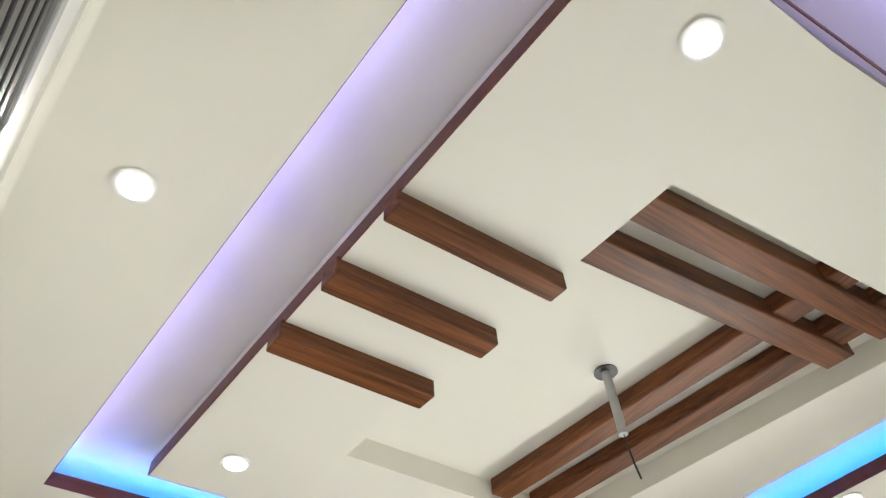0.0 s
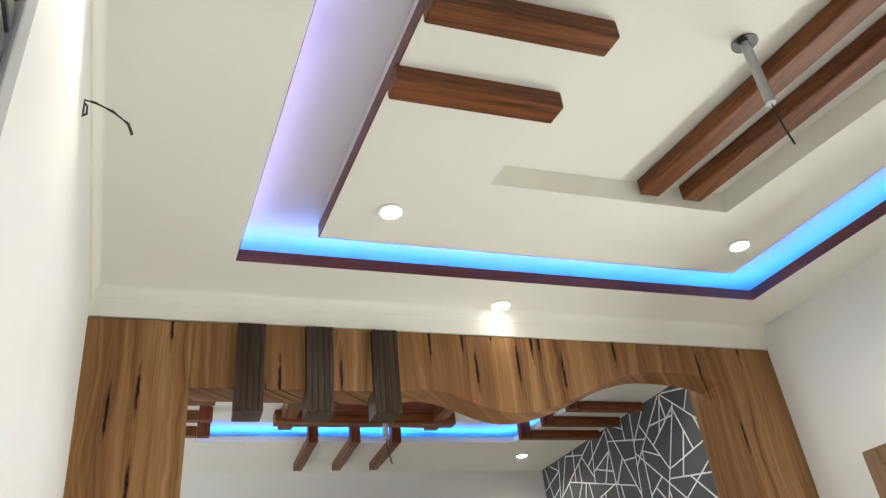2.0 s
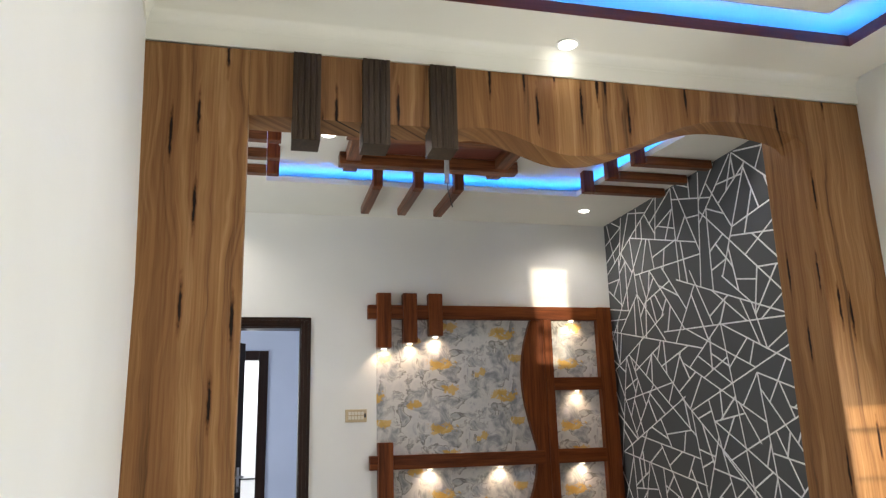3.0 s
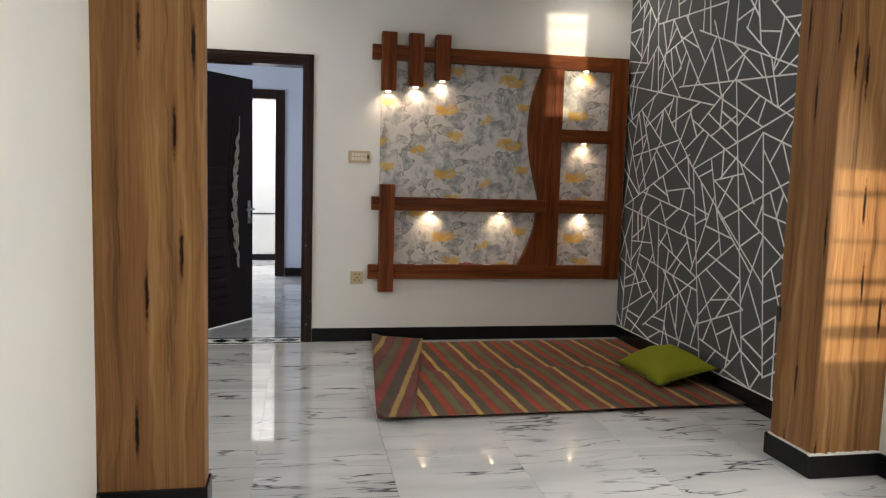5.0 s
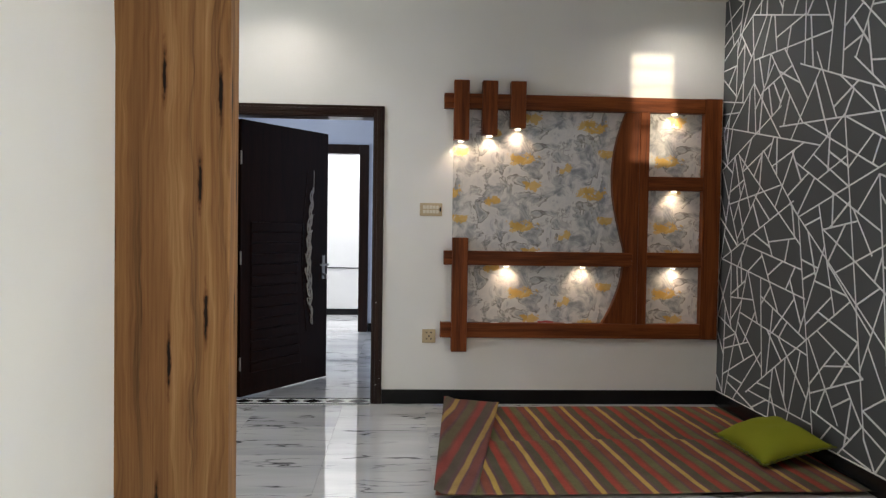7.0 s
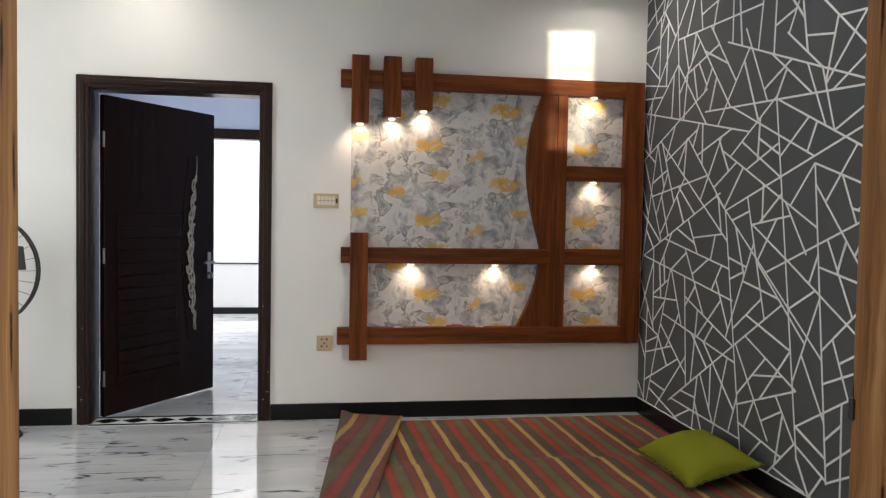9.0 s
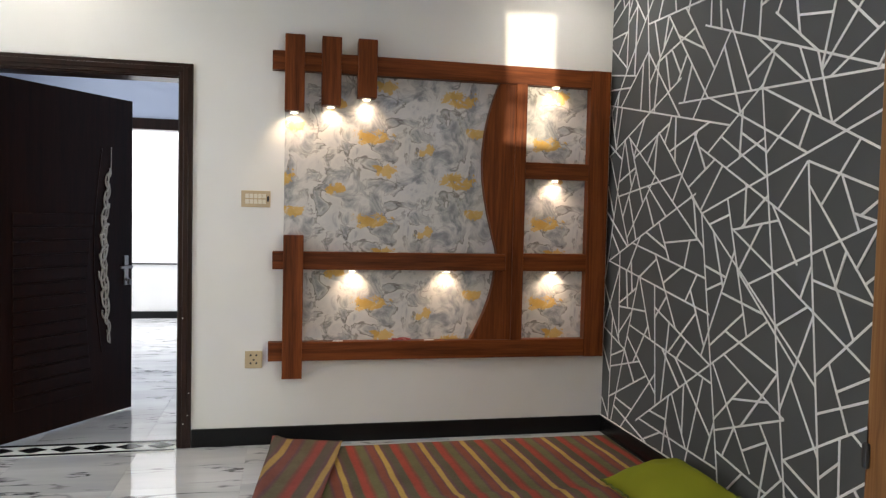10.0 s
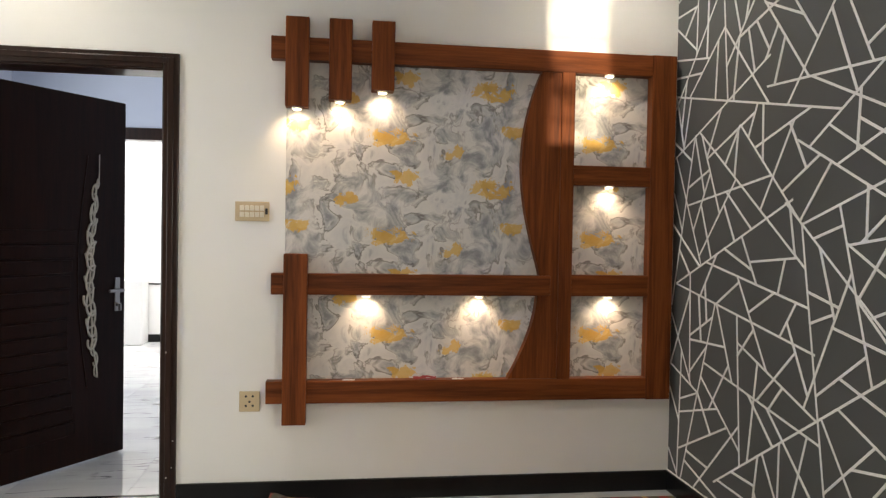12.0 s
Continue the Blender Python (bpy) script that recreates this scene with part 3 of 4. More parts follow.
SHORT_LINES = [(4.95, 2.37, 4.74, 1.96), (4.42, 2.06, 4.29, 1.78), (4.32, 2.03, 4.23, 1.75), (4.23, 1.75, 4.01, 1.85), (4.68, 2.16, 4.38, 1.93), (4.59, 2.26, 4.32, 2.04),
               (4.23, 1.94, 4.0, 2.07), (4.67, 1.96, 4.95, 1.78), (4.83, 1.7, 4.61, 1.57), (4.62, 1.74, 4.89, 1.63), (4.35, 1.62, 4.52, 1.43), (4.5, 1.36, 4.39, 1.2),
               (4.77, 1.3, 4.52, 1.16), (4.88, 1.46, 4.71, 0.89), (4.72, 1.09, 4.39, 0.8), (4.29, 1.0, 4.45, 0.62), (4.39, 0.72, 4.23, 0.47), (4.24, 1.26, 4.08, 0.96),
               (4.17, 1.56, 4.07, 1.34), (4.09, 1.67, 4.27, 1.44), (4.41, 1.83, 4.55, 1.72), (4.75, 0.7, 4.43, 0.56), (4.88, 0.59, 4.64, 0.26), (4.19, 0.84, 4.08, 0.6)]


def joined_up(segs):
    """Each line drawn on until it meets its next neighbour, where that is close."""
    out = []
    for i, (a, b, c, e) in enumerate(segs):
        ends = []
        for p, q in (((c, e), (a, b)), ((a, b), (c, e))):
            d = Vector((q[0] - p[0], q[1] - p[1])).normalized()
            best = 0.0
            for j, (k, l, m, n) in enumerate(segs):
                sx, sy = m - k, n - l
                den = d.x * sy - d.y * sx
                if j == i or abs(den) < 1e-6:
                    continue
                s = ((k - q[0]) * sy - (l - q[1]) * sx) / den
                u = ((k - q[0]) * d.y - (l - q[1]) * d.x) / den
                if -0.03 < u < 1.03 and -0.01 < s < 0.16 and (best == 0.0 or s < best):
                    best = s
            ends.append((q[0] + d.x * best, q[1] + d.y * best))
        out.append((*ends[0], *ends[1]))
    return out


def line_network(seed, count):
    """More straight lines, each running until it meets another."""
    rng = random.Random(seed)
    segs = joined_up(LINES + SHORT_LINES)
    lo, hi = (3.62, 0.11), (6.195, 3.02)

    def reach(p, d):
        best = 9.0
        for k in (0, 1):
            if abs(d[k]) > 1e-6:
                for lim in (lo[k], hi[k]):
                    s = (lim - p[k]) / d[k]
                    if s > 1e-4:
                        best = min(best, s)
        hits = []
        for a, b, c, e in segs:
            sx, sy = c - a, e - b
            den = d[0] * sy - d[1] * sx
            if abs(den) < 1e-6:
                continue
            s = ((a - p[0]) * sy - (b - p[1]) * sx) / den
            u = ((a - p[0]) * d[1] - (b - p[1]) * d[0]) / den
            if s > 0.01 and -0.01 <= u <= 1.01:
                hits.append(s)
        hits.sort()
        hits = [h for h in hits if h < best]
        skip = rng.choice((0, 0, 1))
        return hits[skip] if len(hits) > skip else (hits[-1] if hits and rng.random() < 0.5 else best)

    def clearance(p):
        """How far the nearest line is."""
        best = 9.0
        for a, b, c, e in segs:
            dx, dy = c - a, e - b
            u = min(max(((p[0] - a) * dx + (p[1] - b) * dy) / (dx * dx + dy * dy + 1e-9), 0.0), 1.0)
            best = min(best, math.hypot(p[0] - a - u * dx, p[1] - b - u * dy))
        return best

    for attempt in range(900):
        if len(segs) >= count:
            break
        p = max(((rng.uniform(lo[0], hi[0]), rng.uniform(lo[1], hi[1])) for k in range(14)), key=clearance)
        if clearance(p) < 0.04:
            continue
        ang = rng.choice((rng.gauss(95, 14), rng.gauss(55, 15), rng.gauss(125, 15), rng.gauss(15, 12), rng.gauss(160, 10)))
        d = (math.cos(radians(ang)), math.sin(radians(ang)))
        f, b = reach(p, d), reach(p, (-d[0], -d[1]))
        if not 0.14 < f + b < 1.1:
            continue
        q = (p[0] - d[0] * b, p[1] - d[1] * b, p[0] + d[0] * f, p[1] + d[1] * f)
        spots = [(q[0] + (q[2] - q[0]) * f, q[1] + (q[3] - q[1]) * f) for f in (0.1, 0.5, 0.9)]

        def parallel(a):
            """A line that runs close by in nearly the same direction."""
            da = Vector((a[2] - a[0], a[3] - a[1]))
            length = da.length
            da.normalize()
            if abs(da.x * d[1] - da.y * d[0]) > 0.42:
                return False
            for m in spots:
                gap = abs((m[0] - a[0]) * da.y - (m[1] - a[1]) * da.x)
                if gap < 0.055 and -0.05 < (m[0] - a[0]) * da.x + (m[1] - a[1]) * da.y < length + 0.05:
                    return True
            return False

        close = sum(1 for a in segs if parallel(a))
        if close == 0:
            segs.append(q)
    return segs


lines = thing("line_pattern", (GEO, 4.9, 1.5), "irregular network of straight white lines on the grey wall", "wall pattern", kind="structure")
for i, (a, b, c, e) in enumerate(line_network(5, 300)):
    d = Vector((c - a, e - b))
    n = Vector((-d.y, d.x)).normalized() * 0.0048
    bm = bmesh.new()
    outline(bm, [(a + n.x, b + n.y), (c + n.x, e + n.y), (c - n.x, e - n.y), (a - n.x, b - n.y)], GEO + 0.001, GEO - 0.0012 - i * 0.000012, "yz")
    part("line", bm, M_LINE, lines)

# ---- doorway ----
def architrave(bm, x0, x1, top, wide, y0, y1):
    box(bm, x0 - wide, x0, y0, y1, 0, top + wide, bevel=0.004)
    box(bm, x1, x1 + wide, y0, y1, 0, top + wide, bevel=0.004)
    box(bm, x0, x1, y0, y1, top, top + wide, bevel=0.004)


door_way = thing("door_1", (0.35, 6.28, 0), "dark brown wooden door frame in the white wall", "door frame", kind="structure")
bm = bmesh.new()
architrave(bm, DOOR[0], DOOR[1], DOOR[2], 0.03, TVY + 0.002, 6.37)
part("jamb_lining", bm, M_DOORFRAME, door_way)
bm = bmesh.new()
architrave(bm, DOOR[0] - 0.008, DOOR[1] + 0.008, DOOR[2] + 0.008, 0.074, TVY - 0.018, TVY + 0.002)
part("architrave", bm, M_DOORFRAME, door_way)
bm = bmesh.new()
architrave(bm, DOOR[0] - 0.03, DOOR[1] + 0.03, DOOR[2] + 0.03, 0.03, TVY - 0.026, TVY - 0.018)
part("moulding", bm, M_DOORFRAME, door_way)

for k, (x, z) in enumerate(((0.93, 0.19), (0.905, 0.14), (0.935, 0.32), (0.90, 0.75), (-0.21, 0.16), (-0.225, 0.24), (-0.205, 0.61))):
    part("plaster_speck", boxed(x, x + 0.006, TVY - 0.0275, TVY - 0.0255, z, z + 0.004 + 0.002 * (k % 2)), M_WALL, door_way)

HINGE = Vector((DOOR[0] + 0.013, 6.335, 0.012))
LEAF_W, LEAF_H, LEAF_T = 0.985, 2.085, 0.04
leaf = new("door_leaf")
leaf.location, leaf.rotation_euler = HINGE, (0, 0, radians(55.5))
tagged(leaf, "dark brown open wooden door with a silver carved ornament", "door")
BASE[leaf] = Vector()
part("panel", boxed(0, LEAF_W, -LEAF_T, 0, 0, LEAF_H, bevel=0.004), M_DOOR, leaf)
for k in range(14):
    z = 0.17 + k * 0.083
    part("raised_slat", boxed(0.10, 0.655 - 0.05 * math.sin(k * 0.24), -LEAF_T - 0.009, -LEAF_T - 0.0005, z, z + 0.072, bevel=0.005), M_DOOR, leaf)
bm = bmesh.new()
tube(bm, [(0.728 - 0.062 * math.sin(math.pi * u / 20), -LEAF_T - 0.001, 0.42 + u * 0.0665) for u in range(21)], 0.004, 5)
part("groove_moulding", bm, M_DOOR, leaf, smooth=True)


def scroll(bm, x, z, size, side, turn):
    """One carved leaf: a thick stalk that curls inwards and thins out."""
    pts = []
    for i in range(13):
        u = i / 12
        a = turn + side * 4.3 * u
        r = size * (1 - 0.78 * u)
        pts.append((x + r * math.cos(a), -LEAF_T - 0.007, z + 2.0 * r * math.sin(a)))
    tube(bm, pts, 0.0062 * (0.45 + size * 12), 6)


# carved ornament: straight at its outer edge, swelling towards the slats in the middle
bm = bmesh.new()
rng = random.Random(8)
STEM_Z0, STEM_Z1 = 0.47, 1.62
stem = []
for i in range(37):
    u = i / 36
    stem.append((0.792 - 0.05 * math.sin(math.pi * u) + 0.004 * math.sin(u * 25), -LEAF_T - 0.006, STEM_Z0 + u * (STEM_Z1 - STEM_Z0)))
tube(bm, stem, 0.006, 6)
tube(bm, [(0.797, -LEAF_T - 0.004, 1.58), (0.801, -LEAF_T - 0.004, 1.67), (0.803, -LEAF_T - 0.003, 1.76)], 0.003, 5)
for i in range(1, 36, 2):
    x, y, z = stem[i]
    full = math.sin(math.pi * i / 36)
    side = 1 if i % 4 == 1 else -1
    scroll(bm, x - 0.004 + side * 0.02 * full, z, 0.018 + 0.046 * full * (0.8 + 0.4 * rng.random()), side, math.pi * (0.5 if side > 0 else 0.4) + rng.uniform(-0.4, 0.4))
for v in bm.verts:
    v.co.y = min(v.co.y, -LEAF_T + 0.001)
part("ornament", bm, M_SILVER, leaf, "silver carved scroll ornament", smooth=True)
handle = part("handle_plate", boxed(0.912, 0.947, -LEAF_T - 0.008, -LEAF_T, 0.845, 1.045, bevel=0.003), M_CHROME, leaf, "steel handle plate")
bm = bmesh.new()
cylinder(bm, (0.928, -LEAF_T - 0.03, 0.97), 0.010, 0.05, "y", 14)
box(bm, 0.835, 0.938, -LEAF_T - 0.062, -LEAF_T - 0.044, 0.961, 0.979, bevel=0.005)
part("lever", bm, M_CHROME, handle)
bm = bmesh.new()
cylinder(bm, (0.928, -LEAF_T - 0.014, 0.885), 0.012, 0.02, "y", 14)
box(bm, 0.924, 0.932, -LEAF_T - 0.04, -LEAF_T - 0.02, 0.85, 0.888)
part("key", bm, M_CHROME, handle)
for z in (0.25, 1.05, 1.8):
    bm = bmesh.new()
    cylinder(bm, (-0.004, -LEAF_T - 0.002, z), 0.008, 0.10, "z", 10)
    part("hinge", bm, M_CHROME, leaf)

# threshold with a row of diamonds
sill = thing("threshold", (0.355, 6.24, 0), "black and white diamond patterned stone threshold", "threshold", kind="structure")
part("slab", boxed(DOOR[0] + 0.001, DOOR[1] - 0.001, 6.14, 6.345, -0.004, 0.003), M_WHITE, sill)
for k in range(6):
    cx = DOOR[0] + 0.085 + k * 0.171
    bm = bmesh.new()
    outline(bm, [(cx - 0.075, 6.243), (cx, 6.19), (cx + 0.075, 6.243), (cx, 6.296)], 0.002, 0.006, "xy")
    part("diamond", bm, M_BASE, sill)
for y in (6.156, 6.328):
    part("inlay_line", boxed(DOOR[0] + 0.002, DOOR[1] - 0.002, y - 0.011, y + 0.011, 0.002, 0.006), M_BASE, sill)

# ---- lobby and court behind the door ----
LB = 9.9
bm = bmesh.new()
for b in ((-1.5, -0.45, LB, LB + 0.16, 0, ROOF), (0.60, 2.0, LB, LB + 0.16, 0, ROOF), (-0.45, 0.60, LB, LB + 0.16, 2.24, ROOF)):
    box(bm, *b)
solid("wall_lobby_north", bm, M_LOBBY, "pale lobby wall with a second doorway, blue sky light put into its colour", kind="structure")
solid("wall_lobby_east", boxed(1.4, 1.55, 6.36, LB, 0, ROOF), M_LOBBY, "pale lobby wall", kind="structure")
# The opening in this wall is out of view, added for the lobby lamp.
bm = bmesh.new()
for b in ((-1.5, -1.35, 6.36, 7.4, 0, ROOF), (-1.5, -1.35, 9.0, LB, 0, ROOF), (-1.5, -1.35, 7.4, 9.0, 0, 0.8), (-1.5, -1.35, 7.4, 9.0, 2.4, ROOF)):
    box(bm, *b)
solid("wall_lobby_west", bm, M_LOBBY, "unseen pale lobby wall with an opening added for the fill lamp", kind="structure")
solid("ceiling_lobby", boxed(-1.35, 1.4, 6.36, LB, 3.12, ROOF), M_CEIL, "white lobby ceiling", kind="structure")
door2 = thing("door_2", (0.05, LB, 0), "black wooden frame of the outer doorway", "door frame", kind="structure")
bm = bmesh.new()
architrave(bm, -0.42, 0.545, 2.20, 0.115, LB - 0.03, LB + 0.17)
part("outer_frame", bm, M_DOORFRAME, door2)
solid("baseboard", skirt((0.665, 1.4, LB - 0.018, LB)), M_BASE, "black skirting in the lobby", kind="structure")
solid("wall_court", boxed(-3.0, 3.0, 11.6, 11.75, 0, 2.9), M_WALL, "bright white court wall", kind="structure")
bm = bmesh.new()
box(bm, -3.0, 3.0, 11.585, 11.6, 0, 0.09)
box(bm, -3.0, 3.0, 11.592, 11.6, 0.685, 0.70)
solid("trim", bm, M_BASE, "dark skirting and joint line on the court wall", kind="structure")
solid("step_block", boxed(-1.1, -0.52, 11.3, 11.58, 0, 0.75, bevel=0.01), M_WHITE, "white plastered low block in the court", "block")

# ---- display panel on the white wall ----
FR = 6.135
panel = thing("display_panel", (2.4, TVY, 0.4), "red-brown wooden wall panel with lit niches and swirled paper", "wall panel")
part("paper", boxed(1.458, 3.40, TVY - 0.004, TVY - 0.0005, 0.56, 2.23), M_PAPER, panel, "grey, white and gold swirled wallpaper")


def board(name, x0, x1, z0, z1, y0=FR, mat=None):
    return part(name, boxed(x0, x1, y0, TVY - 0.003, z0, z1, bevel=0.004), mat or M_PANEL, panel)


board("top_beam", 1.385, 3.452, 2.185, 2.295)
board("middle_beam", 1.397, 2.80, 1.04, 1.144)
board("bottom_beam", 1.378, 3.456, 0.503, 0.614)
for x0, z0 in ((1.455, 1.955), (1.663, 1.995), (1.871, 2.05)):
    board("post", x0, x0 + 0.112, z0, 2.388, FR - 0.022, M_BEAM_Z)
board("left_post", 1.458, 1.573, 0.402, 1.24, FR - 0.022, M_BEAM_Z)
board("right_post", 3.325, 3.458, 0.50, 2.297, FR - 0.004, M_BEAM_Z)
board("upright", 2.842, 2.912, 0.612, 2.187, FR - 0.004, M_BEAM_Z)
for z0, z1 in ((1.612, 1.714), (1.04, 1.149)):
    board("shelf", 2.905, 3.33, z0, z1)
bm = bmesh.new()
curve = [(2.745 - 0.105 * math.sin(math.pi * min(1, max(0, ((2.2 - z) / 1.05)) ** 0.9)), z) for z in [2.19 - i * 1.05 / 30 for i in range(31)]]
curve += [(2.735 - 0.150 * ((1.05 - z) / 0.44) ** 1.7, z) for z in [1.04 - i * 0.43 / 16 for i in range(17)]]
outline(bm, curve + [(2.843, 0.61), (2.843, 2.19)], FR + 0.012, TVY - 0.003)
part("wave_board", bm, M_BEAM_Z, panel, "wavy edged upright board")


def spot_lamp(name, at, target, watts, degrees, colour, blend=0.6, radius=0.012):
    lamp = new(name, bpy.data.lights.new(name, "SPOT"))
    lamp.data.energy, lamp.data.color, lamp.data.spot_size, lamp.data.spot_blend, lamp.data.shadow_soft_size = watts, colour, radians(degrees), blend, radius
    lamp.matrix_world = look(at, target)


WARM = (1.0, 0.75, 0.52)
for x, z in ((1.511, 1.955), (1.719, 1.995), (1.927, 2.05), (1.86, 1.04), (2.43, 1.04), (3.10, 2.187), (3.11, 1.612), (3.115, 1.04)):
    y = 6.156
    bm = bmesh.new()
    cylinder(bm, (x, y, z - 0.004), 0.026, 0.008, "z", 20)
    rim = part("spotlight", bm, M_WHITE, panel, "small warm recessed spotlight")
    bm = bmesh.new()
    cylinder(bm, (x, y, z - 0.0095), 0.018, 0.003, "z", 20)
    part("bulb", bm, M_WARM, rim)
    spot_lamp("panel_spot", (x, y - 0.016, z - 0.014), (x, y + 0.5, z - 1), 4.4, 118, WARM, 0.7, 0.025)

# small bits left on the panel
bm = bmesh.new()
tube(bm, [(2.16 + 0.055 * math.cos(a / 3), 6.15 + 0.02 * math.sin(a / 3), 0.62 + 0.002 * (a % 5)) for a in range(32)], 0.004, 5)
solid("wire_coil", bm, paint("red_plastic", (0.35, 0.05, 0.05), 0.5), "small coil of red wire on the panel ledge", "wire", at=(2.16, 6.15, 0.614))

for x, z in ((2.10, 1.144), (1.78, 0.614), (2.33, 0.614)):
    bm = bmesh.new()
    outline(bm, [(x - 0.03, 6.15), (x + 0.02, 6.146), (x + 0.032, 6.158), (x - 0.02, 6.165)], z, z + 0.004, "xy")
    solid("paper_scrap", bm, M_WHITE, "small white paper scrap lying on the panel ledge", "scrap", at=(x, 6.15, z), group="scraps")

# ---- switches ----
def plate(name, x0, x1, z0, z1, label):
    t = thing(name, ((x0 + x1) / 2, TVY, z0), label, "switch" if "switch" in name else "socket")
    part("cover", boxed(x0, x1, TVY - 0.012, TVY, z0, z1, bevel=0.004), M_CREAM, t)
    return t


sw = plate("switch_plate", 1.217, 1.382, 1.396, 1.492, "cream switch plate with two rows of rockers")
for r in range(2):
    for k in range(5):
        part("rocker", boxed(1.240 + k * 0.024, 1.260 + k * 0.024, TVY - 0.017, TVY - 0.012, 1.416 + r * 0.032, 1.441 + r * 0.032, bevel=0.002), M_ROCKER, sw)
part("dimmer", boxed(1.362, 1.374, TVY - 0.02, TVY - 0.012, 1.43, 1.46, bevel=0.003), M_BLACK, sw)
so = plate("wall_socket", 1.247, 1.346, 0.455, 0.556, "cream wall socket with black discs for the dark pin holes")
# Black discs on the cover give the dark of the pin holes.
for x, z in ((1.28, 0.532), (1.313, 0.532), (1.28, 0.485), (1.313, 0.485), (1.297, 0.505)):
    bm = bmesh.new()
    cylinder(bm, (x, TVY - 0.0125, z), 0.006, 0.003, "y", 10)
    part("pin_hole_disc", bm, M_BLACK, so)

# ---- ceiling beams ----
def hall_beam(x0, x1, y0, y1, z0, z1, along, label, group):
    t = solid("ceiling_beam", skew(boxed(x0, x1, y0, y1, z0, z1, bevel=0.006)), M_BEAM if along == "x" else M_BEAM_Y, label, "beam", group=group)
    return t


for y0 in (1.262, 1.561, 1.862):
    hall_beam(PX0 - 0.012, 1.434, y0, y0 + 0.082, PZ - 0.065, PZ + 0.012, "x", "short brown wooden beam fixed under the hung ceiling panel", "short hall beams")
for y0 in (0.925, 1.11):
    hall_beam(TX0 + 0.002, 2.375, y0, y0 + 0.1, PZ + 0.01, PZ + 0.099, "x", "brown wooden beam crossing the ceiling tray", "tray beams")
for x0 in (2.066, 2.252):
    hall_beam(x0, x0 + 0.082, 0.875, TY1 - 0.012, PZ + 0.028, PZ + 0.099, "y", "long brown wooden beam in the ceiling tray", "tray beams")


def room_beam(args, along, label, group):
    return solid("ceiling_beam", boxed(*args, bevel=0.006), M_BEAM if along == "x" else M_BEAM_Y, label, "beam", group=group)


def angle_beam(x, y, dx, dy, length):
    """A beam under the ceiling ring with a short upright end in the cove."""
    t = thing("ceiling_beam", (x, y, BZ - 0.07), "brown wooden angle beam reaching from the cove towards the wall", "beam", "cove beams")
    w = 0.033
    if dx:
        a, b = sorted((x, x + dx * length))
        part("arm", boxed(a, b, y - w, y + w, BZ - 0.06, BZ - 0.001, bevel=0.006), M_BEAM, t)
        a, b = sorted((x - dx * 0.08, x - dx * 0.002))
        part("upright_end", boxed(a, b, y - w, y + w, BZ - 0.06, BZ + 0.103, bevel=0.006), M_BEAM_Z, t)
    else:
        part("arm", boxed(x - w, x + w, y, y + length, BZ - 0.06, BZ - 0.001, bevel=0.006), M_BEAM_Y, t)
        part("upright_end", boxed(x - w, x + w, y - 0.08, y - 0.002, BZ - 0.06, BZ + 0.103, bevel=0.006), M_BEAM_Z, t)


for x in (1.33, 1.62, 1.91):
    angle_beam(x, 5.30, 0, 1, 0.62)
for x, y in ((2.975, 4.54), (2.935, 4.84), (2.895, 5.14)):
    angle_beam(x, y, 1, 0, 3.46 - x)
for y in (4.53, 4.82, 5.11):
    angle_beam(BX0, y, -1, 0, 0.70)
for y in (4.36, 4.82):
    room_beam((1.02, 2.19, y - 0.045, y + 0.045, 2.955, 3.035), "x", "brown wooden beam of the crossed ceiling frame", "crossed beams")
for x in (1.105, 2.075):
    room_beam((x - 0.045, x + 0.045, 4.20, 4.98, 2.972, 3.05), "y", "brown wooden beam of the crossed ceiling frame", "crossed beams")


solid("ceiling_board", boxed(1.152, 2.028, 4.407, 4.773, 3.032, 3.0495, bevel=0.003), M_TRIM, "red-brown wooden board inside the crossed ceiling frame", "board")

# ---- downlights ----
def downlight(x, y, z, watts):
    t = thing("downlight", (x, y, z), "round white recessed ceiling light, lit", "ceiling light", "downlights")
    bm = bmesh.new()
    cylinder(bm, (x, y, z - 0.003), 0.055, 0.006, "z", 32, 0.051)
    part("rim", bm, M_WHITE, t)
    bm = bmesh.new()
    cylinder(bm, (x, y, z - 0.0075), 0.039, 0.003, "z", 32)
    part("lens", bm, M_LAMP, t)
    spot_lamp("downlight_beam", (x, y, z - 0.014), (x, y, 0), watts, 150, (1.0, 0.95, 0.86), 0.8, 0.045)


for x, y, z in ((0.475, 1.585, RING), (1.885, 3.225, RING), (3.36, 1.585, RING), (1.40, 0.56, PZ), (1.18, 2.60, PZ), (2.795, 2.585, PZ), (2.78, 0.56, PZ)):
    downlight(x, y, z, 0.9 if y > 3 else 19)
for x, y, z in ((3.10, 5.75, BZ), (0.20, 5.75, BZ), (3.10, 3.85, BZ), (0.93, 4.55, 3.05)):
    downlight(x, y, z, 28)

